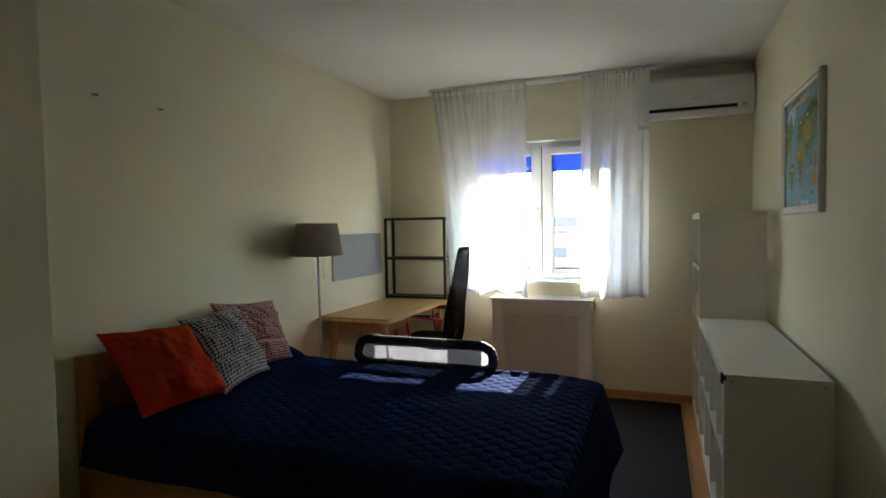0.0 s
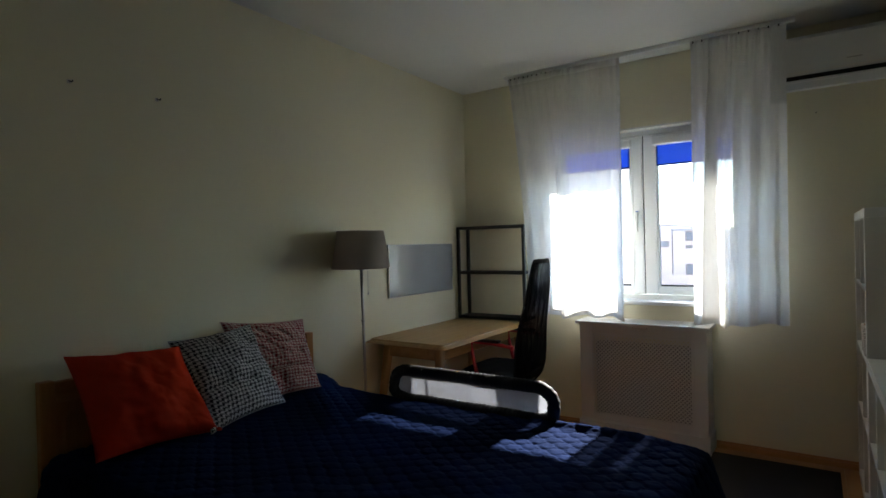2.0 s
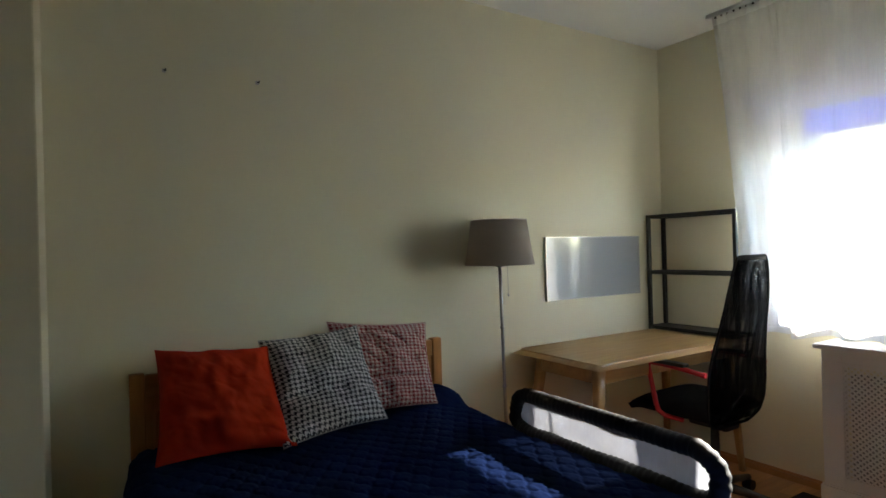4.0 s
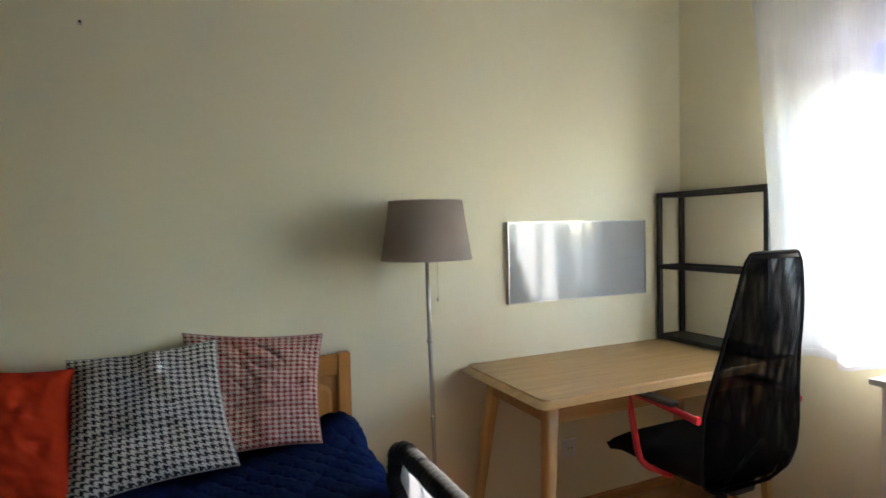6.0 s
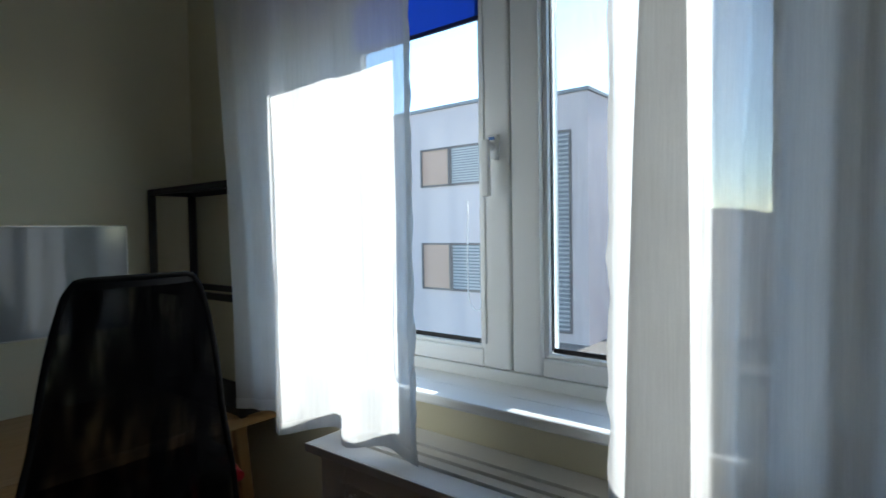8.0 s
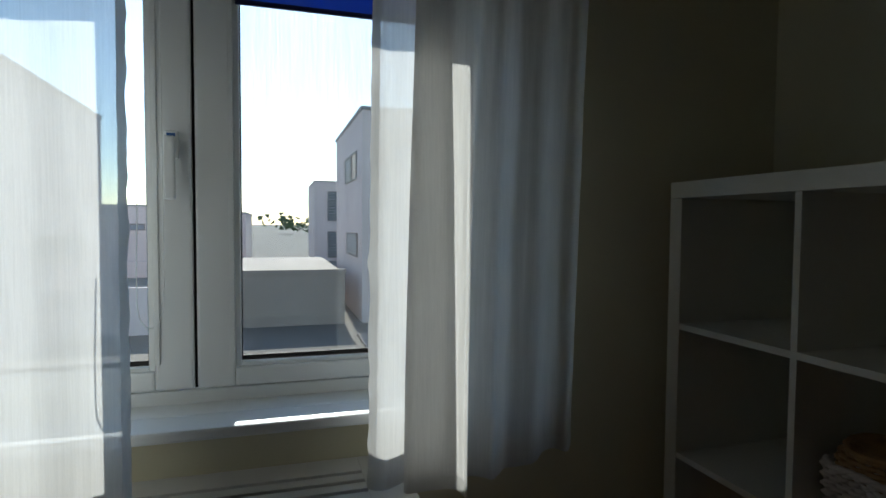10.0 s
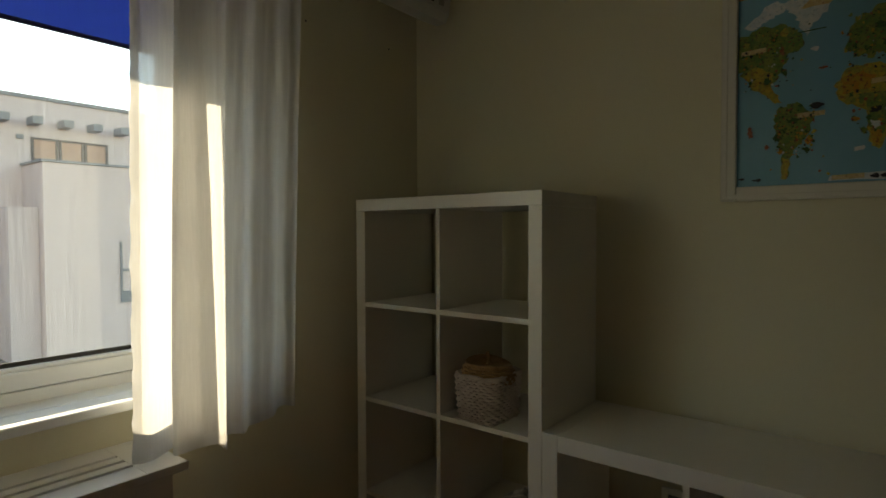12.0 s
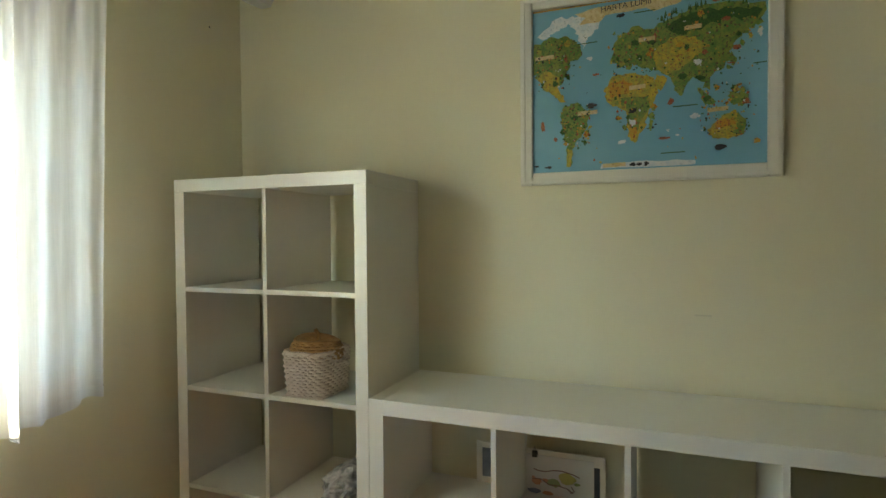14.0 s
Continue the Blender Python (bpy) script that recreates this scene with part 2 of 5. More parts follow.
def thicken(bm, t):
    bmesh.ops.recalc_face_normals(bm, faces=bm.faces[:])
    bmesh.ops.solidify(bm, geom=bm.faces[:], thickness=t)
    return bm


def mesh_of(name, bm, material, smooth=False):
    bmesh.ops.recalc_face_normals(bm, faces=bm.faces[:]) if len(bm.faces) < 60000 else None
    me = bpy.data.meshes.new(name)
    bm.to_mesh(me)
    bm.free()
    me.materials.append(material)
    if smooth:
        me.polygons.foreach_set("use_smooth", [True] * len(me.polygons))
    return me


def thing(name, base, label, category, group="", turn=0.0):
    ob = new(name)
    ob.empty_display_size = 0.1
    ob.matrix_world = pose(*base, 0, 0, turn)
    return tagged(ob, label, category, group)


def part(name, bm, material, parent=None, label="", smooth=False, local=False):
    """Links a bmesh, given in world places (or in the parent's own), as one mesh under its parent."""
    root = parent
    while root is not None and root.parent is not None:
        root = root.parent
    if root is not None and not local:
        bmesh.ops.transform(bm, matrix=root.matrix_basis.inverted(), verts=bm.verts[:])
    ob = new(name, mesh_of(name, bm, material, smooth))
    if parent is not None:
        ob.parent = parent
    if label:
        ob["label"] = label
    return ob


def single(name, bm, material, label, category, group="", smooth=False, kind=""):
    ob = new(name, mesh_of(name, bm, material, smooth))
    return tagged(ob, label, category, group, kind)


def structure(name, bm, material, label, category="wall", smooth=False):
    return single(name, bm, material, label, category, smooth=smooth, kind="structure")


# ---- the room ----
XL, XR, YB, YW, H = -1.94, 1.15, -0.6, 5.47, 2.622
FZ = -0.042      # finished floor level
T = 0.28
WX0, WX1, WZ0, WZ1 = -1.22, 0.24, 0.90, 2.15      # window opening
PIER_X, PIER_Y = -1.685, 2.04
structure("floor", boxes((XL - T, XR + T, YB - T, YW + T, -0.19, FZ - 0.012)), M_SKIRT_Y, "beech-coloured subfloor under the laid planks", "floor")
structure("ceiling", boxes((XL - T, XR + T, YB - T, YW + T, H, H + 0.2)), M_CEIL, "plain white painted ceiling", "ceiling")
structure("wall_left", boxes((XL - T, XL, PIER_Y - 0.3, YW + T, FZ - 0.012, H)), M_WALL, "pale cream painted wall beside the bed")
structure("wall_pier", boxes((XL - T, PIER_X, YB - T, PIER_Y, FZ - 0.012, H), bevel=0.006), M_WALL, "cream wall projection near the entrance")
structure("wall_right", boxes((XR, XR + T, YB - T, YW + T, FZ - 0.012, H)), M_WALL, "pale cream painted wall behind the shelving")
structure("wall_back", boxes((PIER_X, XR, YB - T, YB, FZ - 0.012, H)), M_WALL, "plain cream wall closing the room")
structure("wall_window", boxes((XL, WX0, YW, YW + T, FZ - 0.012, H), (WX1, XR, YW, YW + T, FZ - 0.012, H), (WX0, WX1, YW, YW + T, FZ - 0.012, WZ0), (WX0, WX1, YW, YW + T, WZ1, H)), M_WALL, "pale cream wall with the window opening")


def skirting(name, x0, x1, y0, y1, mat):
    bm = boxes((x0, x1, y0, y1, FZ, FZ + 0.034), bevel=0.002)
    cx, cy = (x0 + x1) / 2, (y0 + y1) / 2
    if x1 - x0 > y1 - y0:
        box(bm, x0, x1, y0 + 0.005, y1, FZ + 0.0342, FZ + 0.048, 0.005)
    else:
        ins = 0.005 if cx < 0 else 0.0
        box(bm, x0 + 0.005 - ins, x1 - ins, y0, y1, FZ + 0.0342, FZ + 0.048, 0.005)
    structure(name, bm, mat, "beech wood skirting board along the wall", "baseboard")


skirting("baseboard_window_left", XL + 0.016, -0.89, YW - 0.016, YW, M_SKIRT_X)
skirting("baseboard_window_right", -0.03, XR - 0.016, YW - 0.016, YW, M_SKIRT_X)
skirting("baseboard_left", XL, XL + 0.016, PIER_Y, YW, M_SKIRT_Y)
skirting("baseboard_pier", PIER_X, PIER_X + 0.016, YB, PIER_Y - 0.01, M_SKIRT_Y)
skirting("baseboard_right", XR - 0.016, XR, YB, YW, M_SKIRT_Y)

# ---- window ----
GY = 5.59       # plane of the glass


def window():
    w = new("window_1")
    tagged(w, "white plastic casement window with two sashes", "window", kind="structure")
    w.matrix_world = pose(-0.49, GY, WZ0)
    f0, f1 = 5.565, 5.635
    z0, z1 = WZ0 - 0.001, WZ1
    part("window_frame", boxes((WX0, WX0 + 0.05, f0, f1, z0, z1), (WX1 - 0.05, WX1, f0, f1, z0, z1), (WX0 + 0.05, WX1 - 0.05, f0, f1, z0, 0.9525), (WX0 + 0.05, WX1 - 0.05, f0, f1, z1 - 0.05, z1), bevel=0.004), M_PVC, w)
    for a, b, near in ((WX0 + 0.052, -0.4935, "r"), (-0.4865, WX1 - 0.052, "l")):
        p0, p1, zb, zt = a + 0.085, b - 0.085, 1.003, 2.06
        s = part("sash", boxes((a, p0, 5.555, 5.62, 0.957, 2.098), (p1, b, 5.555, 5.62, 0.957, 2.098), (p0, p1, 5.555, 5.62, 0.957, zb), (p0, p1, 5.555, 5.62, zt, 2.098), bevel=0.007), M_PVC, w)
        part("glazing_bead", boxes((p0, p0 + 0.014, 5.565, 5.585, zb, zt), (p1 - 0.014, p1, 5.565, 5.585, zb, zt), (p0 + 0.014, p1 - 0.014, 5.565, 5.585, zb, zb + 0.010), (p0 + 0.014, p1 - 0.014, 5.565, 5.585, zt - 0.014, zt), bevel=0.003), M_PVC, s)
        part("gasket", boxes((p0 + 0.014, p1 - 0.014, 5.585, 5.5875, zb + 0.010, zb + 0.022), (p0 + 0.014, p0 + 0.017, 5.578, 5.588, zb + 0.017, zt - 0.02), (p1 - 0.017, p1 - 0.014, 5.578, 5.588, zb + 0.017, zt - 0.02)), M_GASKET, s, "black rubber gasket")
        g = part("pane", boxes((p0 + 0.012, p1 - 0.012, 5.588, 5.592, zb + 0.01, zt - 0.01)), M_GLASS, s)
        g.visible_shadow = False
    part("gap_seal", boxes((-0.4932, -0.4868, 5.57, 5.60, 0.957, 2.098)), M_GASKET, w, "dark joint between the sashes")
    hx = -0.535
    h = part("handle", boxes((hx - 0.016, hx + 0.016, 5.543, 5.556, 1.50, 1.565), bevel=0.005), M_PVC, w, "white window handle turned down")
    part("handle_neck", tube([(hx, 5.545, 1.535), (hx, 5.515, 1.535)], 0.011, 12), M_PVC, h)
    part("handle_grip", boxes((hx - 0.011, hx + 0.013, 5.503, 5.52, 1.405, 1.548), bevel=0.006, segs=3), M_PVC, h)
    part("handle_badge", boxes((hx - 0.009, hx + 0.009, 5.5425, 5.5435, 1.551, 1.559)), principled("blue_badge", (0.05, 0.16, 0.45), 0.4)[0], h, "small blue marking")
    return w


window()
sill = structure("window_sill", boxes((WX0 - 0.03, WX1 + 0.03, 5.372, YW + 0.001, WZ0 - 0.004, WZ0 + 0.022), (WX0, WX1, YW + 0.001, 5.566, WZ0 - 0.012, WZ0 + 0.022), bevel=0.006), M_PVC, "white plastic window board", "window sill")
structure("window_reveal", boxes((WX0, WX0 + 0.012, YW + 0.002, 5.565, WZ0 + 0.022, WZ1 - 0.012), (WX1 - 0.012, WX1, YW + 0.002, 5.565, WZ0 + 0.022, WZ1 - 0.012), (WX0, WX1, YW + 0.002, 5.565, WZ1 - 0.012, WZ1)), M_CEIL, "white painted reveal lining of the window", "trim")


def blind(a, b):
    r = thing("roller_blind", ((a + b) / 2, 5.55, 1.87), "blue fabric roller blind half raised on the window sash", "blind", "roller blinds on the window")
    part("cassette", boxes((a, b, 5.50, 5.552, 2.015, 2.075), bevel=0.012, segs=3), M_PVC, r, "white blind cassette", True)
    part("blind_fabric", boxes((a + 0.02, b - 0.02, 5.560, 5.5612, 1.883, 2.04)), M_BLIND, r, "royal blue blind cloth")
    part("bottom_bar", boxes((a + 0.02, b - 0.02, 5.556, 5.564, 1.872, 1.884), bevel=0.002), principled("navy_bar", (0.01, 0.014, 0.07), 0.5)[0], r, "dark blue bottom bar")
    for x in (a + 0.002, b - 0.012):
        part("guide_rail", boxes((x, x + 0.011, 5.549, 5.555, 1.02, 2.015), bevel=0.002), M_PVC, r)
    return r


blind(-1.09, -0.565)
blind(-0.415, 0.11)


def insect_screen():
    a, b, z0, z1 = -0.43, 0.20, 0.95, 2.11
    s = thing("insect_screen", (-0.115, 5.655, z0), "fine grey insect screen outside the window", "insect screen")
    part("screen_frame", boxes((a, a + 0.02, 5.65, 5.662, z0, z1), (b - 0.02, b, 5.65, 5.662, z0, z1), (a + 0.02, b - 0.02, 5.65, 5.662, z0, z0 + 0.02), (a + 0.02, b - 0.02, 5.65, 5.662, z1 - 0.02, z1), bevel=0.002), M_PVC, s)
    part("screen_mesh", boxes((a + 0.02, b - 0.02, 5.6558, 5.6562, z0 + 0.02, z1 - 0.02)), see_through("grey_screen_mesh", (0.10, 0.10, 0.11), 0.86, 0.1, 0.8, 1200), s)


insect_screen()


def pull_chain():
    c = thing("blind_chain", (-0.60, 5.53, 1.1), "thin white looped cord of the roller blind", "cord")
    pts = [(-0.552, 5.53, 2.02)] + [(-0.552, 5.53, 1.98 - 0.05 * k) for k in range(16)]
    loop = [(-0.580 + 0.028 * math.cos(a), 5.53, 1.19 + 0.06 * math.sin(a) - (0.0 if math.sin(a) > 0 else 0.02)) for a in [k * math.pi / 8 for k in range(0, -9, -1)]]
    part("cord", tube(pts + loop + [(-0.608, 5.53, 1.25), (-0.604, 5.53, 1.40)], 0.0013, 6), M_PVC, c, smooth=True)


pull_chain()


# ---- curtains and their rail ----
def rail():
    r = thing("curtain_rail", (-0.5, 5.25, H), "slim white curtain rail fixed flush under the ceiling", "curtain rail")
    part("track", boxes((-1.43, 0.46, 5.232, 5.243, 2.598, H), (-1.43, 0.46, 5.254, 5.265, 2.598, H), (-1.43, 0.46, 5.243, 5.254, 2.612, H), bevel=0.002), M_PVC, r)
    # dark filler inside the groove paints the shade of the open slot
    part("slot", boxes((-1.425, 0.455, 5.2432, 5.2538, 2.606, 2.6118)), M_DARK, r, "dark strip for the shade in the runner slot")
    for k in range(24):
        gx = -1.38 + 0.036 * k if k < 14 else -0.09 + 0.052 * (k - 14)
        part("glider", boxes((gx - 0.004, gx + 0.004, 5.244, 5.253, 2.589, 2.606), bevel=0.001), M_PLASTIC, r, "small dark glider")


rail()


def spline(pts, u):
    """A smooth line through the points, u from 0 to 1."""
    n = len(pts) - 1
    k = min(int(u * n), n - 1)
    f = u * n - k
    a, b, c, d = (Vector(pts[min(max(k + o, 0), n)]) for o in (-1, 0, 1, 2))
    return 0.5 * (2 * b + (c - a) * f + (2 * a - 5 * b + 4 * c - d) * f * f + (3 * b - a - 3 * c + d) * f ** 3)


def curtain(name, section, top0, top1, seed, inner, label, cloth, drops):
    """A sheer hanging from the rail: its hem follows a folded line, gathered small at the top."""
    b0, b1 = section[0][0], section[-1][0]

    def bottom(u):
        return 0.808 + spline(drops, u).x + 0.006 * math.sin(u * 11 + seed) + 0.004 * math.sin(u * 27 + 2 * seed)

    def f(u, v, low=None, high=None):
        zb, zt = bottom(u), 2.596
        z0, z1 = (zb if low is None else zb + low), (zt if high is None else zb + high)
        z = z0 + (z1 - z0) * v
        s = (zt - z) / (zt - zb)
        p = spline(section, u)
        sw = u + 0.010 * math.sin(5 * s + seed) * math.sin(math.pi * u)
        q = spline(section, min(max(sw, 0), 1))
        w = (q.x - b0) / (b1 - b0)
        x = (top0 + (top1 - top0) * (0.45 * w + 0.55 * u)) * (1 - s) ** 1.5 + q.x * (1 - (1 - s) ** 1.5)
        y = 5.249 + (q.y - 5.249) * (0.22 + 0.78 * s ** 0.7)
        y += 0.007 * math.sin(2 * math.pi * 19 * u + seed) * math.exp(-s * 11)
        y += (0.004 * noise.noise(Vector((u * 16 + seed, z * 1.6, 0))) + 0.0022 * noise.noise(Vector((u * 40, z * 5, seed)))) * min(4 * s, 1)
        edge = abs(u - inner) < 0.03
        if edge:
            w = 1 - abs(u - inner) / 0.03
            y += 0.009 * noise.noise(Vector((z * 17, seed, 0))) * w
            x += (0.0045 * noise.noise(Vector((z * 13, seed, 5))) + 0.003 * noise.noise(Vector((z * 31, seed, 8)))) * w
        if x > 0.33 and z > 2.15:
            y = min(y, 5.258)
        return Vector((x, min(y, 5.372), z))

    c = thing(name, ((b0 + b1) / 2, 5.25, 0.80), label, "curtain", "sheer window curtains")
    n = 220
    part("fabric", sheet(n, 150, f), cloth, c, smooth=True)
    part("hem", sheet(n, 3, lambda u, v: f(u, v, 0.001, 0.032) + Vector((0, -0.0018, 0))), M_HEM, c, "doubled sewn hem", True)
    part("heading_tape", sheet(n, 3, lambda u, v: f(u, 0.974 + 0.026 * v) + Vector((0, -0.0025, 0))), M_HEM, c, "gathered heading tape", True)
    part("side_hem", sheet(6, 150, lambda u, v: f(inner * 0.976 + 0.024 * u, v) + Vector((0, -0.002, 0))), M_HEM, c, "sewn side seam", True)
    return c


LEFT_FOLDS = [(-1.253, 5.236), (-1.21, 5.262), (-1.15, 5.250), (-1.10, 5.262), (-1.03, 5.252), (-0.965, 5.264), (-0.955, 5.246), (-0.978, 5.215), (-0.988, 5.192), (-0.968, 5.186), (-0.938, 5.197), (-0.90, 5.225), (-0.845, 5.258), (-0.80, 5.250), (-0.755, 5.214), (-0.70, 5.210), (-0.645, 5.248), (-0.605, 5.262), (-0.567, 5.272)]
RIGHT_FOLDS = [(-0.122, 5.288), (-0.09, 5.262), (-0.03, 5.275), (0.03, 5.285), (0.045, 5.272), (0.0, 5.246), (-0.05, 5.226), (-0.062, 5.202), (-0.05, 5.183), (0.0, 5.178), (0.04, 5.182), (0.056, 5.176), (0.068, 5.190), (0.072, 5.230), (0.086, 5.258), (0.112, 5.238), (0.135, 5.220), (0.16, 5.248), (0.19, 5.278), (0.22, 5.262), (0.25, 5.250), (0.29, 5.288), (0.33, 5.308), (0.36, 5.300), (0.40, 5.352)]
curtain("curtain", LEFT_FOLDS, -1.395, -0.555, 5, 1.0, "sheer white voile curtain drawn partly across the window", M_CURTAIN, [(z, 0.0) for z in (0, 0, 0, 0, 0, 0, 0.004, 0.018, -0.002, 0.008, -0.018)])
curtain("curtain", RIGHT_FOLDS, -0.105, 0.415, 11, 0.0, "sheer white voile curtain gathered to one side", M_CURTAIN_FULL, [(z, 0.0) for z in (-0.012, 0.008, 0, 0.006, -0.01, 0, -0.008, 0.004, 0)])


# ---- open cube shelving ----
def shelf_unit(name, label, upright, y0, y1, z1):
    """A cube shelf: thick outer boards, thin inner ones, open back."""
    x0, x1, th, ti = 0.725, 1.115, (0.044 if upright else 0.048), 0.016
    u = thing(name, ((x0 + x1) / 2, (y0 + y1) / 2, FZ), label, "shelf")
    b = 0.0015
    if upright:
        part("side_panel", boxes((x0, x1, y0, y0 + th, FZ, z1 - th), bevel=b), M_LACQ, u)
        part("side_panel", boxes((x0, x1, y1 - th, y1, FZ, z1 - th), bevel=b), M_LACQ, u)
        part("top_panel", boxes((x0, x1, y0, y1, z1 - th + 0.0008, z1), bevel=b), M_LACQ, u)
        part("bottom_panel", boxes((x0, x1, y0 + th, y1 - th, FZ, FZ + th), bevel=b), M_LACQ, u)
        cols, rows_ = 2, 4
    else:
        part("side_panel", boxes((x0, x1, y0, y0 + th, FZ, z1), bevel=b), M_LACQ, u)
        part("side_panel", boxes((x0, x1, y1 - th, y1, FZ, z1), bevel=b), M_LACQ, u)
        part("top_panel", boxes((x0, x1, y0 + th + 0.0008, y1 - th - 0.0008, z1 - th, z1), bevel=b), M_LACQ, u)
        part("bottom_panel", boxes((x0, x1, y0 + th, y1 - th, FZ, FZ + th), bevel=b), M_LACQ, u)
        cols, rows_ = 4, 2
    iy0, iy1, iz0, iz1 = y0 + th, y1 - th, th, z1 - th
    cw, ch = (iy1 - iy0 - (cols - 1) * ti) / cols, (iz1 - iz0 - (rows_ - 1) * ti) / rows_
    for r in range(1, rows_):
        z = iz0 + r * ch + (r - 1) * ti
        part("shelf_board", boxes((x0 + 0.002, x1, iy0, iy1, z, z + ti), bevel=0.001), M_LACQ, u)
    for c in range(1, cols):
        y = iy0 + c * cw + (c - 1) * ti if upright else (3.515, 3.870, 4.230)[c - 1]
        for r in range(rows_):
            z = iz0 + r * (ch + ti)
            part("divider", boxes((x0 + 0.003, x1, y, y + ti, z if r else FZ + th, z + ch), bevel=0.001), M_LACQ, u)
    return u


TALL_Y0, TALL_Y1 = 4.634, 5.404
tall = shelf_unit("cube_shelf", "tall white cube shelf unit with eight open compartments", True, TALL_Y0, TALL_Y1, 1.47)
low = shelf_unit("cube_shelf", "low white cube shelf unit lying on its side", False, 3.163, 4.6325, 0.77)
for py, pz in ((5.360, 1.352), (5.360, 1.320)):
    part("peg_hole", tube([(0.78, py + 0.0062, pz), (0.78, py + 0.0052, pz)], 0.003, 8), M_DARK, tall, "small dark peg hole")
for px in (0.757, 1.085):
    part("screw_cap", tube([(px, 3.1632, 0.742), (px, 3.1615, 0.742)], 0.007, 14), M_CHROME, low, "metal screw cap")
latch = thing("corner_guard", (0.722, 3.175, 0.755), "small black plastic corner guard on the low shelf", "corner guard")
part("guard_pad", boxes((0.7135, 0.7248, 3.166, 3.196, 0.728, 0.772), bevel=0.004), M_PLASTIC, latch)
part("guard_lip", boxes((0.7135, 0.735, 3.157, 3.166, 0.745, 0.765), bevel=0.003), M_PLASTIC, latch)


# ---- radiator cover ----
def radiator_cover():
    x0, x1, yf = -0.875, -0.045, 5.245
    c = thing("radiator_cover", (-0.46, 5.36, FZ), "white radiator cover with perforated lattice front", "radiator cover")
    ax0, ax1, az0, az1 = -0.785, -0.135, 0.14, 0.69
    part("front_frame", boxes((x0, ax0, yf, yf + 0.018, FZ, 0.765), (ax1, x1, yf, yf + 0.018, FZ, 0.765), (ax0, ax1, yf, yf + 0.018, az1, 0.765), (ax0, ax1, yf, yf + 0.018, FZ, az0), bevel=0.002), M_MDF, c)
    part("panel_moulding", boxes((ax0 - 0.012, ax0 + 0.006, yf - 0.005, yf, az0 - 0.012, az1 + 0.012), (ax1 - 0.006, ax1 + 0.012, yf - 0.005, yf, az0 - 0.012, az1 + 0.012), (ax0 + 0.006, ax1 - 0.006, yf - 0.005, yf, az1 - 0.006, az1 + 0.012), (ax0 + 0.006, ax1 - 0.006, yf - 0.005, yf, az0 - 0.012, az0 + 0.006), bevel=0.002), M_MDF, c)
    for a, b in ((x0, x0 + 0.018), (x1 - 0.018, x1)):
        part("side_panel", boxes((a, b, yf + 0.018, YW, FZ, 0.765), bevel=0.002), M_MDF, c)
    part("plinth", boxes((x0 - 0.012, x1 + 0.012, yf - 0.014, yf, FZ, 0.085), (x0 - 0.012, x0, yf, YW - 0.02, FZ, 0.085), (x1, x1 + 0.012, yf, YW - 0.02, FZ, 0.085), bevel=0.005), M_MDF, c)
    part("plinth_bead", boxes((x0 - 0.006, x1 + 0.006, yf - 0.008, yf, 0.0854, 0.094), bevel=0.003), M_MDF, c)
    # slotted top board
    t0, t1 = 0.765, 0.785
    ys = [5.218, 5.285, 5.300, 5.330, 5.345, 5.375, 5.390, 5.468]
    sx0, sx1 = -0.79, -0.12
    for i in range(0, 8, 2):
        part("top_slat", boxes((sx0, sx1, ys[i], ys[i + 1], t0, t1), bevel=0.0015), M_MDF, c)
    for a, b in ((x0 - 0.022, sx0), (sx1, x1 + 0.022)):
        part("top_end", boxes((a, b, 5.218, 5.468, t0, t1), bevel=0.0015), M_MDF, c)
    part("top_edge", boxes((x0 - 0.024, x1 + 0.024, 5.212, 5.2178, t0 - 0.002, t1 + 0.0005), bevel=0.0025), M_MDF, c)
    part("handle", tube([(-0.505, yf - 0.002, 0.755), (-0.50, yf - 0.016, 0.749), (-0.46, yf - 0.02, 0.747), (-0.415, yf - 0.016, 0.749), (-0.41, yf - 0.002, 0.755)], 0.007, 10), M_MDF, c, "small white pull handle", True)
    # lattice of crossing strips
    bm = bmesh.new()
    pitch, wd = 0.0185, 0.0085
    W, Hh = ax1 - ax0, az1 - az0
    for sign, yy in ((1, yf + 0.006), (-1, yf + 0.0085)):
        k = -Hh
        while k < W + Hh:
            pts = []
            # line x - sign*z = k (or k + z)
            for s in (0.0, Hh):
                pts.append((k + s if sign > 0 else k + Hh - s, s))
            (xa, za), (xb, zb) = pts
            lo, hi = 0.0, 1.0
            dx = xb - xa
            for bound, keep in ((0.0, 1), (W, -1)):
                if dx != 0:
                    tt = (bound - xa) / dx
                    if (dx > 0) == (keep > 0):
                        lo = max(lo, tt)
                    else:
                        hi = min(hi, tt)
            if hi - lo > 0.01:
                pa = Vector((ax0 + xa + dx * lo, yy, az0 + za + (zb - za) * lo))
                pb = Vector((ax0 + xa + dx * hi, yy, az0 + za + (zb - za) * hi))
                d = (pb - pa).normalized()
                n = Vector((-d.z, 0, d.x)) * wd / 2
                back = Vector((0, 0.003, 0))
                vs = [bm.verts.new(p) for p in (pa - n, pb - n, pb + n, pa + n, pa - n + back, pb - n + back, pb + n + back, pa + n + back)]
                for q in ((0, 1, 2, 3), (7, 6, 5, 4), (0, 4, 5, 1), (2, 6, 7, 3)):
                    bm.faces.new([vs[i] for i in q])
            k += pitch * math.sqrt(2)
    tagged(part("lattice", bm, M_MDF, c, "white diamond lattice"), kind="stuff")
    rad = thing("radiator", (-0.46, 5.40, 0.1), "steel panel radiator behind the lattice", "radiator")
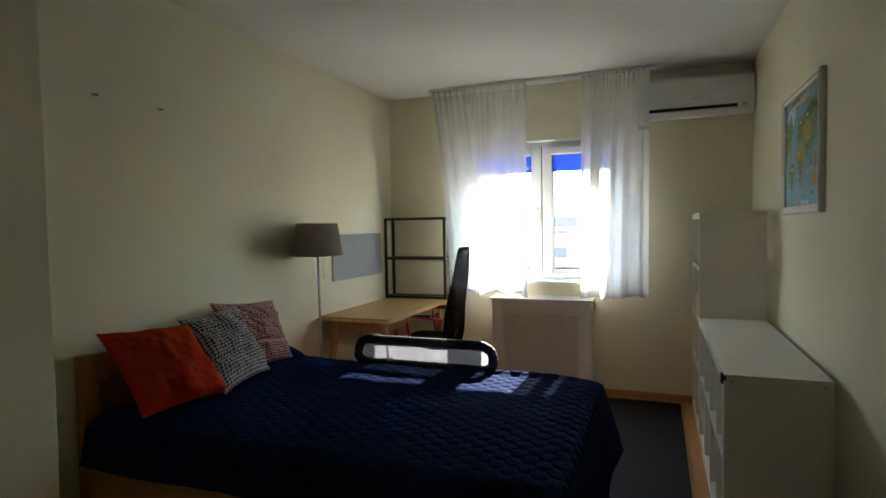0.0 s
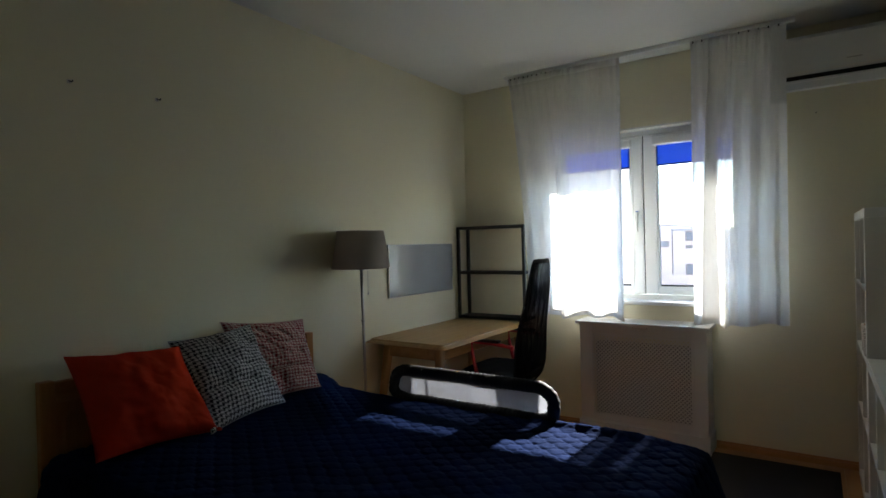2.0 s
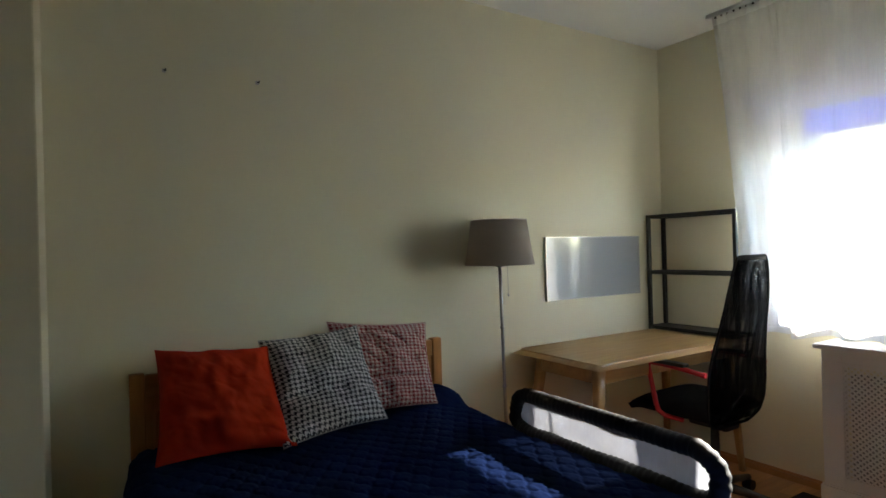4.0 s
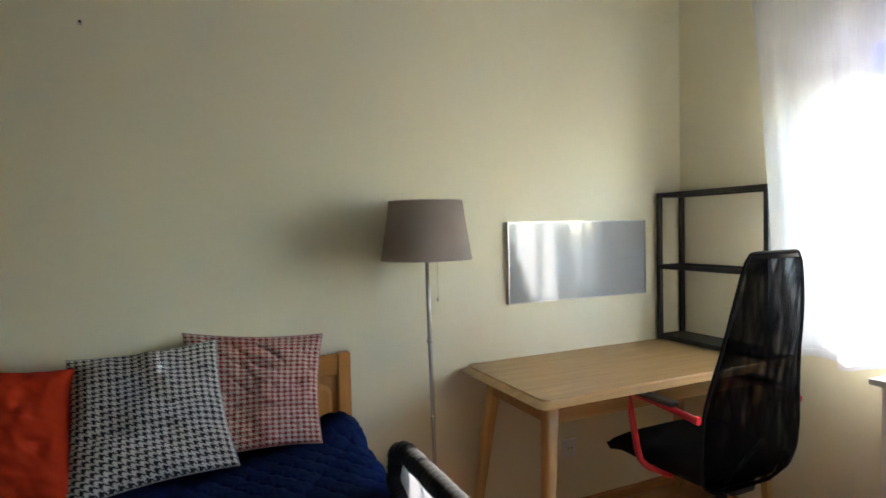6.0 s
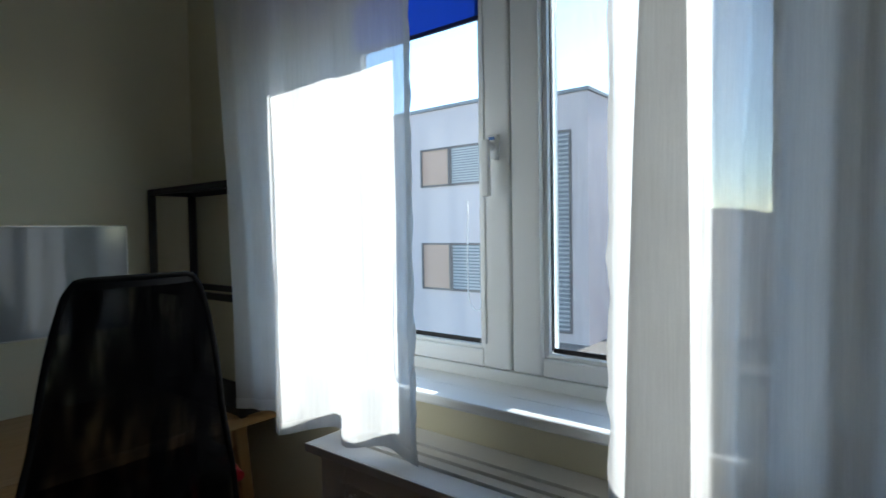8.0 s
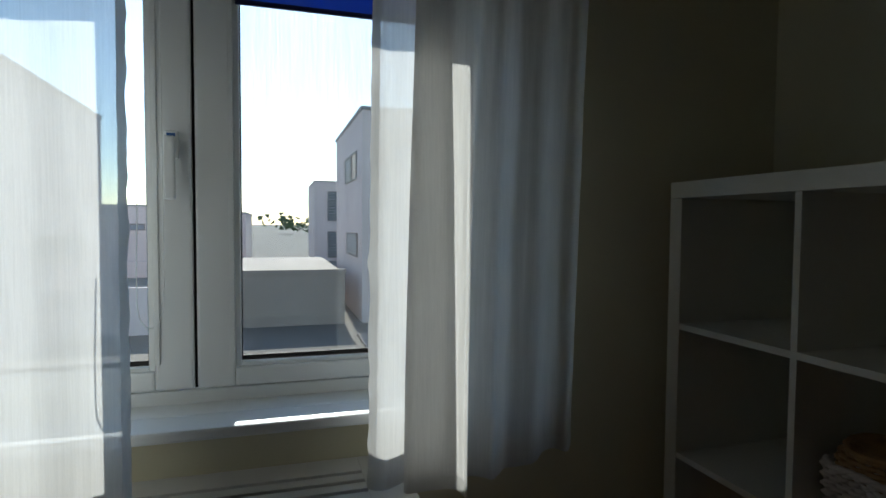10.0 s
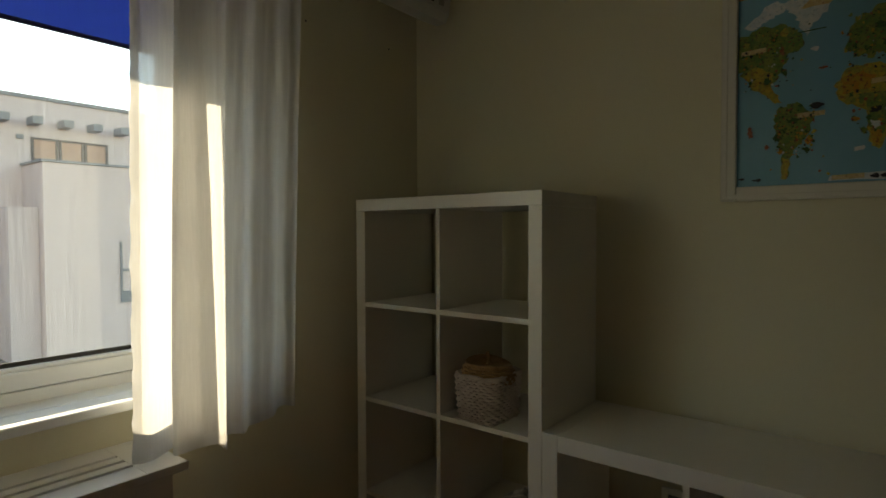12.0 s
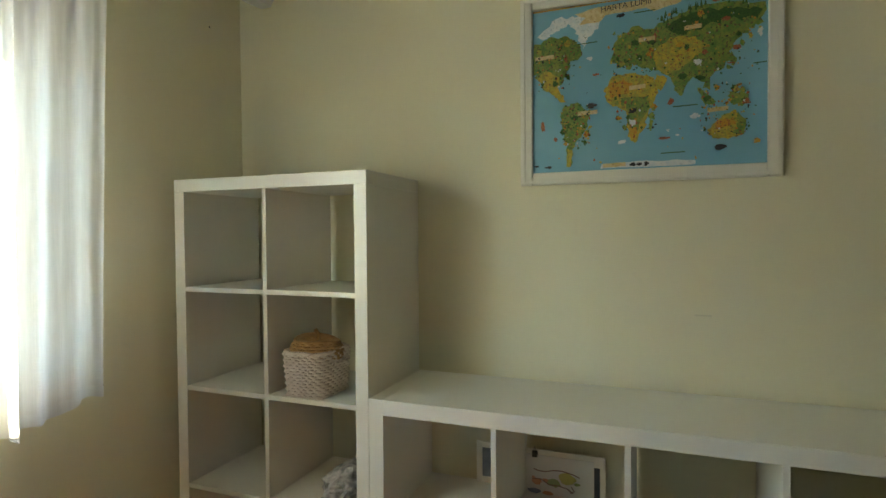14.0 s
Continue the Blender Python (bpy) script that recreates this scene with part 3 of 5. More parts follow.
    # white enamel painted grey: the shade behind the lattice is in its colour
    part("radiator_panel", boxes((-0.80, -0.12, 5.36, 5.45, 0.10, 0.62), bevel=0.012), surface("shade_greyed_radiator_enamel", (0.34, 0.33, 0.31), (0.30, 0.29, 0.27), 0.6), rad)
    for x in (-0.7, -0.22):
        part("bracket", boxes((x, x + 0.03, 5.45, 5.4705, 0.2, 0.5)), M_MDF, rad)
        part("foot", boxes((x, x + 0.03, 5.38, 5.43, FZ, 0.102)), M_MDF, rad)


radiator_cover()


# ---- air conditioner ----
def air_conditioner():
    x0, x1, y0, z0, z1 = 0.352, 1.137, 5.268, 2.203, 2.52
    a = thing("air_conditioner", (0.74, 5.36, z0), "white wall-mounted split air conditioner", "air conditioner")
    prof = [(YW, z0 + 0.075), (YW - 0.05, z0 + 0.045), (y0 + 0.07, z0 + 0.003), (y0 + 0.022, z0 + 0.004), (y0 + 0.004, z0 + 0.035), (y0, z0 + 0.12), (y0 + 0.006, z1 - 0.03), (y0 + 0.03, z1 - 0.004), (YW, z1)]
    bm = bmesh.new()
    ends = [[bm.verts.new((x, y, z)) for y, z in prof] for x in (x0, x1)]
    n = len(prof)
    for i in range(n):
        bm.faces.new((ends[0][i], ends[0][(i + 1) % n], ends[1][(i + 1) % n], ends[1][i]))
    bm.faces.new(ends[0])
    bm.faces.new(list(reversed(ends[1])))
    bmesh.ops.bevel(bm, geom=[e for e in bm.edges if abs(e.verts[0].co.x - e.verts[1].co.x) < 0.01], offset=0.012, segments=3, affect="EDGES")
    part("body", bm, M_AC, a)
    part("outlet", boxes((x0 + 0.045, x1 - 0.115, y0 - 0.001, y0 + 0.02, z0 + 0.042, z0 + 0.078), bevel=0.004), M_DARK, a, "dark air outlet slot")
    part("louvre", boxes((x0 + 0.05, x1 - 0.12, y0 - 0.006, y0 + 0.012, z0 + 0.040, z0 + 0.052), bevel=0.003), M_AC, a, "white outlet louvre")
    part("panel_seam", boxes((x0 + 0.012, x1 - 0.012, y0 - 0.0008, y0 + 0.004, z0 + 0.094, z0 + 0.097)), M_FRAME_WHITE, a)
    part("logo_bar", boxes((0.70, 0.77, y0 - 0.001, y0 + 0.002, z0 + 0.135, z0 + 0.141)), M_CHROME, a, "small grey marking")
    part("sensor_window", boxes((1.055, 1.085, y0 - 0.001, y0 + 0.003, z0 + 0.055, z0 + 0.08), bevel=0.0005), M_CHROME, a, "small grey display")


air_conditioner()


# ---- world map in its frame ----
def world_map():
    ya, yb, za, zb = 3.462, 4.252, 1.437, 2.072
    w = thing("framed_map", (1.14, (ya + yb) / 2, za), "illustrated children's world map in a white moulded frame", "picture")
    fw = 0.042
    for n, d in (("frame_side", (1.126, 1.1495, ya, ya + fw, za, zb)), ("frame_side", (1.126, 1.1495, yb - fw, yb, za, zb)), ("frame_rail", (1.126, 1.1495, ya + fw, yb - fw, za, za + fw)), ("frame_rail", (1.126, 1.1495, ya + fw, yb - fw, zb - fw, zb))):
        part(n, boxes(d, bevel=0.006, segs=3), M_FRAME_WHITE, w)
    part("inner_moulding", boxes((1.1215, 1.1265, ya + 0.006, ya + 0.018, za + 0.006, zb - 0.006), (1.1215, 1.1265, yb - 0.018, yb - 0.006, za + 0.006, zb - 0.006), (1.1215, 1.1265, ya + 0.018, yb - 0.018, za + 0.006, za + 0.018), (1.1215, 1.1265, ya + 0.018, yb - 0.018, zb - 0.018, zb - 0.006), bevel=0.002), M_FRAME_WHITE, w)
    y0, y1, z0, z1 = ya + fw, yb - fw, za + fw, zb - fw
    W, Hh = y1 - y0, z1 - z0
    sea = surface("printed_sea", (0.17, 0.42, 0.56), (0.22, 0.47, 0.60), 0.5, 5, 200, 0.02, 0.0002)
    part("print", boxes((1.140, 1.1495, y0, y1, z0, z1)), sea, w, "pale blue printed ocean")
    def printed(name, a, b, c, scale=42):
        """Printed colour broken up by small drawn marks of two more colours."""
        m, tr, bs = principled(name, a, 0.45)
        v = coords(tr)
        col = mixed(tr, ramp(tr, noise_of(tr, v, scale, 6, 0.75), 0.42, 0.58), a, b)
        col = mixed(tr, ramp(tr, noise_of(tr, v, scale * 2.6, 4, 0.65), 0.54, 0.64), col, c)
        tr.links.new(col, bs.inputs["Base Color"])
        return m

    mats = {"g": printed("printed_green", (0.12, 0.25, 0.06), (0.27, 0.32, 0.07), (0.12, 0.09, 0.05)), "y": printed("printed_yellow", (0.58, 0.43, 0.06), (0.34, 0.34, 0.07), (0.30, 0.15, 0.05)), "w": printed("printed_ice", (0.74, 0.76, 0.76), (0.60, 0.68, 0.72), (0.45, 0.52, 0.55)), "o": printed("printed_orange", (0.58, 0.24, 0.03), (0.52, 0.36, 0.05), (0.25, 0.07, 0.03)), "b": printed("printed_banner", (0.72, 0.60, 0.34), (0.62, 0.47, 0.22), (0.50, 0.36, 0.16)), "k": surface("printed_black", (0.02, 0.02, 0.025), (0.03, 0.03, 0.03), 0.45), "r": printed("printed_red", (0.40, 0.07, 0.03), (0.36, 0.16, 0.08), (0.10, 0.05, 0.04), 120), "d": printed("printed_dark_green", (0.03, 0.10, 0.02), (0.06, 0.15, 0.03), (0.03, 0.05, 0.02), 120)}
    lift = [0.0]

    def patch(name, key, pts, rough=0.012, seed=0, label=""):
        """A printed patch: an outline in shares of the print's width and height, with a ragged coast."""
        rng = random.Random(seed)
        out = []
        n = len(pts)
        for i in range(n):
            (u0, v0), (u1, v1) = pts[i], pts[(i + 1) % n]
            for s in range(5):
                a = s / 5
                out.append((u0 + (u1 - u0) * a + rng.uniform(-rough, rough) * (s > 0), v0 + (v1 - v0) * a + rng.uniform(-rough, rough) * (s > 0)))
        bm = bmesh.new()
        lift[0] += 0.00006
        x = 1.1396 - lift[0]
        vs = [bm.verts.new((x, y1 - min(max(u, 0.002), 0.998) * W, z1 - min(max(v, 0.002), 0.998) * Hh)) for u, v in out]
        for tri in tessellate_polygon([[Vector((u, v, 0)) for u, v in out]]):
            bm.faces.new([vs[i] for i in tri])
        part(name, bm, mats[key], w, label)

    patch("arctic_ice", "w", [(0.02, 0.16), (0.12, 0.06), (0.20, 0.07), (0.16, 0.12), (0.10, 0.15), (0.05, 0.18)], 0.008, 1)
    patch("north_america", "g", [(0.0, 0.22), (0.08, 0.17), (0.17, 0.18), (0.21, 0.27), (0.18, 0.33), (0.16, 0.40), (0.13, 0.47), (0.10, 0.52), (0.06, 0.46), (0.02, 0.42), (0.0, 0.36)], 0.012, 2)
    patch("prairie", "y", [(0.02, 0.42), (0.06, 0.37), (0.13, 0.42), (0.12, 0.48), (0.16, 0.58), (0.13, 0.57), (0.09, 0.52), (0.05, 0.48)], 0.006, 3)
    patch("greenland", "w", [(0.16, 0.09), (0.23, 0.05), (0.33, 0.06), (0.31, 0.14), (0.26, 0.20), (0.245, 0.27), (0.22, 0.22), (0.20, 0.14)], 0.008, 4)
    patch("south_america", "g", [(0.15, 0.60), (0.21, 0.58), (0.27, 0.65), (0.26, 0.73), (0.22, 0.80), (0.19, 0.88), (0.18, 0.97), (0.16, 0.96), (0.165, 0.84), (0.14, 0.72), (0.135, 0.65)], 0.008, 5)
    patch("southern_tip", "y", [(0.165, 0.86), (0.19, 0.87), (0.18, 0.97), (0.16, 0.97)], 0.003, 6)
    patch("eurasia", "g", [(0.36, 0.36), (0.40, 0.23), (0.46, 0.17), (0.55, 0.20), (0.62, 0.15), (0.72, 0.10), (0.84, 0.10), (0.99, 0.13), (0.985, 0.24), (0.93, 0.27), (0.88, 0.32), (0.86, 0.42), (0.80, 0.48), (0.78, 0.58), (0.74, 0.52), (0.71, 0.50), (0.66, 0.60), (0.62, 0.49), (0.57, 0.44), (0.50, 0.42), (0.45, 0.38), (0.40, 0.40)], 0.014, 7)
    patch("steppe", "y", [(0.55, 0.34), (0.62, 0.26), (0.72, 0.27), (0.78, 0.33), (0.72, 0.38), (0.66, 0.45), (0.60, 0.47), (0.56, 0.42)], 0.01, 8)
    patch("taiga", "d", [(0.60, 0.20), (0.70, 0.14), (0.84, 0.13), (0.98, 0.17), (0.96, 0.22), (0.86, 0.20), (0.76, 0.22), (0.66, 0.25)], 0.016, 9)
    patch("africa", "y", [(0.33, 0.53), (0.37, 0.45), (0.47, 0.44), (0.55, 0.48), (0.57, 0.57), (0.53, 0.66), (0.51, 0.77), (0.47, 0.85), (0.44, 0.80), (0.43, 0.66), (0.36, 0.61)], 0.008, 10)
    patch("savanna", "g", [(0.40, 0.58), (0.53, 0.58), (0.52, 0.68), (0.48, 0.78), (0.44, 0.74), (0.43, 0.64)], 0.01, 11)
    patch("desert", "o", [(0.35, 0.50), (0.42, 0.47), (0.46, 0.50), (0.43, 0.56), (0.36, 0.57)], 0.008, 12)
    patch("cape", "o", [(0.44, 0.76), (0.48, 0.76), (0.475, 0.84), (0.455, 0.82)], 0.004, 13)
    patch("australia", "y", [(0.77, 0.80), (0.83, 0.73), (0.88, 0.70), (0.92, 0.77), (0.91, 0.84), (0.85, 0.86), (0.79, 0.85)], 0.006, 14)
    patch("outback", "o", [(0.80, 0.76), (0.87, 0.74), (0.88, 0.78), (0.81, 0.80)], 0.004, 15)
    patch("green_coast", "g", [(0.88, 0.70), (0.92, 0.76), (0.91, 0.84), (0.87, 0.83), (0.89, 0.77)], 0.005, 16)
    patch("island", "g", [(0.73, 0.56), (0.77, 0.60), (0.80, 0.66), (0.76, 0.66)], 0.006, 17)
    patch("island", "g", [(0.85, 0.60), (0.93, 0.62), (0.91, 0.68), (0.86, 0.66)], 0.008, 18)
    patch("island", "g", [(0.535, 0.71), (0.55, 0.73), (0.54, 0.79), (0.527, 0.77)], 0.003, 19)
    patch("gold_border", "o", [(0.0, 0.0), (1.0, 0.0), (1.0, 0.008), (0.0, 0.012)], 0.001, 20)
    patch("banner", "b", [(0.20, 0.055), (0.28, 0.035), (0.33, 0.03), (0.53, 0.022), (0.70, 0.03), (0.66, 0.07), (0.55, 0.10), (0.52, 0.075), (0.34, 0.085), (0.31, 0.12), (0.22, 0.12), (0.25, 0.085)], 0.003, 21, "parchment title banner")
    patch("antarctic_strip", "w", [(0.32, 0.965), (0.52, 0.955), (0.72, 0.965), (0.72, 0.99), (0.32, 0.99)], 0.004, 22)
    patch("labrador", "g", [(0.17, 0.20), (0.215, 0.22), (0.235, 0.29), (0.21, 0.33), (0.18, 0.31)], 0.010, 23)
    patch("far_east", "g", [(0.86, 0.36), (0.885, 0.42), (0.87, 0.46), (0.85, 0.42)], 0.006, 24)
    patch("peninsula", "g", [(0.62, 0.46), (0.70, 0.46), (0.665, 0.60)], 0.006, 25)
    patch("arabia", "y", [(0.56, 0.46), (0.605, 0.49), (0.58, 0.56), (0.55, 0.52)], 0.005, 26)
    coast = random.Random(31)
    for k in range(70):
        cu, cv, ru, rv = coast.choice(((0.10, 0.33, 0.10, 0.15), (0.20, 0.74, 0.07, 0.14), (0.44, 0.30, 0.10, 0.12), (0.47, 0.62, 0.09, 0.17), (0.80, 0.30, 0.16, 0.17), (0.84, 0.62, 0.09, 0.06)))
        q = coast.uniform(0, 2 * math.pi)
        r = coast.uniform(0.55, 1.02)
        u, v, a = cu + ru * r * math.cos(q), cv + rv * r * math.sin(q), coast.uniform(0.006, 0.018)
        patch("coast_piece", coast.choice("ggdgyo"), [(u + a * math.cos(t) * coast.uniform(0.4, 1.2), v + 1.5 * a * math.sin(t) * coast.uniform(0.4, 1.2)) for t in [i * math.pi / 3 for i in range(6)]], 0.003, 400 + k)
    rng = random.Random(4)
    for k, (u, v, a, b, key) in enumerate(((0.41, 0.10, 0.055, 0.035, "k"), (0.28, 0.61, 0.05, 0.05, "k"), (0.82, 0.90, 0.06, 0.05, "k"), (0.30, 0.43, 0.05, 0.02, "r"), (0.59, 0.835, 0.07, 0.02, "r"), (0.86, 0.44, 0.05, 0.018, "r"), (0.92, 0.66, 0.05, 0.06, "r"), (0.62, 0.63, 0.04, 0.05, "r"), (0.08, 0.97, 0.05, 0.02, "k"), (0.02, 0.96, 0.035, 0.016, "k"), (0.46, 0.975, 0.03, 0.035, "k"), (0.49, 0.975, 0.03, 0.035, "k"), (0.52, 0.975, 0.03, 0.035, "k"), (0.40, 0.70, 0.035, 0.03, "o"), (0.11, 0.80, 0.025, 0.03, "r"), (0.05, 0.72, 0.03, 0.09, "r"), (0.27, 0.33, 0.035, 0.04, "w"), (0.41, 0.84, 0.05, 0.04, "w"), (0.72, 0.72, 0.05, 0.04, "w"), (0.73, 0.42, 0.05, 0.045, "w"), (0.98, 0.06, 0.04, 0.02, "k"), (0.97, 0.29, 0.03, 0.07, "w"), (0.89, 0.57, 0.03, 0.02, "o"), (0.96, 0.88, 0.035, 0.04, "o"), (0.555, 0.25, 0.025, 0.06, "r"), (0.47, 0.27, 0.05, 0.04, "d"), (0.49, 0.36, 0.03, 0.04, "d"), (0.13, 0.25, 0.03, 0.05, "d"), (0.16, 0.32, 0.02, 0.08, "r"), (0.84, 0.20, 0.05, 0.03, "r"), (0.80, 0.09, 0.05, 0.025, "r"), (0.93, 0.09, 0.04, 0.025, "r"), (0.88, 0.36, 0.06, 0.035, "r"), (0.76, 0.37, 0.03, 0.03, "r"), (0.46, 0.66, 0.06, 0.04, "k"), (0.46, 0.73, 0.05, 0.05, "w"), (0.20, 0.68, 0.05, 0.04, "d"), (0.25, 0.78, 0.025, 0.07, "o"), (0.67, 0.49, 0.05, 0.05, "d"), (0.74, 0.51, 0.05, 0.04, "d"), (0.66, 0.31, 0.05, 0.04, "o"), (0.40, 0.55, 0.03, 0.07, "o"), (0.72, 0.20, 0.04, 0.025, "o"), (0.61, 0.79, 0.02, 0.02, "w"), (0.65, 0.82, 0.02, 0.015, "w"))):
        pts = [(u + a / 2 * math.cos(t) * rng.uniform(0.45, 1.0), v + b / 2 * math.sin(t) * rng.uniform(0.45, 1.0)) for t in [i * math.pi / 4 for i in range(8)]]
        patch("drawn_figure", key, pts, 0.003, 100 + k)
    for k, (u, v, a) in enumerate(((0.06, 0.30, 0.09), (0.26, 0.655, 0.09), (0.48, 0.53, 0.07), (0.52, 0.26, 0.07), (0.71, 0.225, 0.07), (0.81, 0.695, 0.08), (0.38, 0.975, 0.10))):
        patch("name_label", "b", [(u - a / 2, v - 0.012), (u + a / 2, v - 0.016), (u + a / 2, v + 0.008), (u - a / 2, v + 0.012)], 0.001, 200 + k)
    for k, (u, v, a) in enumerate(((0.51, 0.10, 0.09), (0.26, 0.24, 0.09), (0.68, 0.66, 0.10), (0.63, 0.92, 0.10), (0.97, 0.46, 0.05))):
        patch("lettering_bar", "d", [(u - a / 2, v - 0.003), (u + a / 2, v - 0.005), (u + a / 2, v + 0.001), (u - a / 2, v + 0.003)], 0.0005, 230 + k)
    for key, count in (("r", 130), ("k", 110), ("w", 34), ("y", 90), ("d", 220), ("o", 120)):
        bm = bmesh.new()
        lift[0] += 0.00006
        land = [(0.02, 0.20, 0.20, 0.50), (0.14, 0.27, 0.60, 0.85), (0.37, 0.56, 0.20, 0.78), (0.56, 0.97, 0.12, 0.52), (0.74, 0.93, 0.55, 0.84)]
        for _ in range(count):
            a, b, c_, d_ = rng.choice(land) if rng.random() < 0.94 else (0.02, 0.98, 0.10, 0.96)
            u, v, s = rng.uniform(a, b), rng.uniform(c_, d_), rng.uniform(0.003, 0.0085)
            h = rng.uniform(0.6, 1.8)
            ring = [bm.verts.new((1.1396 - lift[0], y1 - W * (u + s * math.cos(q) * rng.uniform(0.3, 1)), z1 - Hh * (v + s * h * math.sin(q) * rng.uniform(0.3, 1)))) for q in [i * math.pi / 3 for i in range(6)]]
            bm.faces.new(ring)
        tagged(part("artwork", bm, mats[key], w), kind="stuff")
    for k in range(46):
        u, v = rng.uniform(0.58, 0.97), rng.uniform(0.09, 0.23)
        v = max(v, 0.28 - 0.25 * u)
        patch("tree_mark", "d", [(u, v - 0.022), (u + 0.005, v + 0.014), (u - 0.005, v + 0.014)], 0.0, 300 + k)
    txt = bpy.data.curves.new("map_title", "FONT")
    txt.body = "HARTA LUMII"
    txt.size, txt.align_x, txt.align_y, txt.extrude = 0.026, "CENTER", "CENTER", 0.0002
    txt.materials.append(mats["k"])
    tmp = new("map_title", txt)
    dg = bpy.context.evaluated_depsgraph_get()
    me = bpy.data.meshes.new_from_object(tmp.evaluated_get(dg))
    bpy.data.objects.remove(tmp)
    t = new("map_title", me)
    t.parent = w
    local = Vector((1.1240, y1 - 0.43 * W, z1 - 0.053 * Hh)) - w.matrix_basis.translation
    t.matrix_basis = Matrix.Translation(local) @ pose(0, 0, 0, 90, 0, -90) @ pose(0, 0, 0, 0, 0, 2)
    t["label"] = "black map title lettering"


world_map()


# ---- desk ----
def desk():
    x0, x1, y0, y1, zt = -1.92, -1.338, 4.175, 5.40, 0.742
    d = thing("desk", ((x0 + x1) / 2, (y0 + y1) / 2, FZ), "light oak desk with rounded corners and splayed legs", "desk")
    bm = bmesh.new()
    pts = []
    r = 0.032
    for cx, cy, a0 in ((x1 - r, y0 + r, -90), (x1 - r, y1 - r, 0), (x0 + r, y1 - r, 90), (x0 + r, y0 + r, 180)):
        for k in range(7):
            a = radians(a0 + 15 * k)
            pts.append((cx + r * math.cos(a), cy + r * math.sin(a)))
    levels = ((zt - 0.024, -0.032), (zt - 0.008, -0.003), (zt - 0.002, 0.0), (zt, -0.002))
    cx, cy = (x0 + x1) / 2, (y0 + y1) / 2
    rings = [[bm.verts.new((x + math.copysign(ins, x - cx) * 1, y + math.copysign(ins, y - cy), z)) for x, y in pts] for z, ins in levels]
    for a, b in zip(rings, rings[1:]):
        for k in range(len(pts)):
            bm.faces.new((a[k], a[(k + 1) % len(pts)], b[(k + 1) % len(pts)], b[k]))
    bm.faces.new(rings[-1])
    bm.faces.new(list(reversed(rings[0])))
    part("tabletop", bm, M_OAK_X, d)
    ax0, ax1, ay0, ay1 = x0 + 0.075, x1 - 0.058, y0 + 0.062, y1 - 0.062
    part("apron", boxes((ax1 - 0.02, ax1, ay0 + 0.02, ay1 - 0.02, zt - 0.115, zt - 0.0245), bevel=0.002), M_OAK_X, d)
    part("apron", boxes((ax0, ax0 + 0.02, ay0 + 0.02, ay1 - 0.02, zt - 0.115, zt - 0.0245), bevel=0.002), M_OAK_X, d)
    part("apron", boxes((ax0 + 0.02, ax1 - 0.02, ay0, ay0 + 0.02, zt - 0.115, zt - 0.0245), bevel=0.002), M_OAK_X, d)
    part("apron", boxes((ax0 + 0.02, ax1 - 0.02, ay1 - 0.02, ay1, zt - 0.115, zt - 0.0245), bevel=0.002), M_OAK_X, d)
    # tapered legs, splayed outwards
    for lx, ly, sx, sy in ((x1 - 0.078, y0 + 0.078, 0.045, -0.06), (x1 - 0.078, y1 - 0.078, 0.045, 0.06), (x0 + 0.098, y0 + 0.085, -0.06, -0.095), (x0 + 0.098, y1 - 0.085, -0.06, 0.075)):
        bm = bmesh.new()
        rings = []
        for k in range(5):
            f = k / 4
            z = FZ + (zt - 0.0245 - FZ) * f
            h, q = 0.0155 + 0.0125 * f, 4.0
            ox, oy = lx + sx * (1 - f), ly + sy * (1 - f)
            rings.append([bm.verts.new((ox + h * math.copysign(abs(math.cos(a)) ** (2 / q), math.cos(a)), oy + h * math.copysign(abs(math.sin(a)) ** (2 / q), math.sin(a)), z)) for a in [2 * math.pi * (j + 0.5) / 20 for j in range(20)]])
        for lo, hi in zip(rings, rings[1:]):
            for j in range(20):
                bm.faces.new((lo[j], lo[(j + 1) % 20], hi[(j + 1) % 20], hi[j]))
        bm.faces.new(rings[-1])
        bm.faces.new(list(reversed(rings[0])))
        part("leg", bm, M_OAK_Z, d, smooth=True)


desk()


# ---- black wire shelf on the desk ----
def rack():
    x0, x1, y0, y1, z0, z1 = -1.925, -1.315, 5.285, 5.462, 0.742, 1.492
    r = thing("desk_shelf", ((x0 + x1) / 2, (y0 + y1) / 2, z0), "black metal shelf frame standing on the desk", "shelf")
    s = 0.022
    for x in (x0, x1 - s):
        for y in (y0, y1 - s):
            part("post", boxes((x, x + s, y, y + s, z0, z1), bevel=0.002), M_BLACK_STEEL, r)
    for z in (z0 + 0.004, 1.105, z1 - s):
        part("front_bar", boxes((x0 + s, x1 - s, y0, y0 + s * 0.8, z, z + s), bevel=0.002), M_BLACK_STEEL, r)
        part("back_bar", boxes((x0 + s, x1 - s, y1 - s * 0.8, y1, z, z + s), bevel=0.002), M_BLACK_STEEL, r)
        for x in (x0, x1 - s):
            part("side_bar", boxes((x + 0.002, x + s - 0.002, y0 + s, y1 - s, z, z + s), bevel=0.002), M_BLACK_STEEL, r)
        if z != 1.105:
            part("shelf_plate", boxes((x0 + s, x1 - s, y0 + s * 0.8, y1 - s * 0.8, z + s - 0.006, z + s - 0.002)), M_BLACK_STEEL, r)


rack()


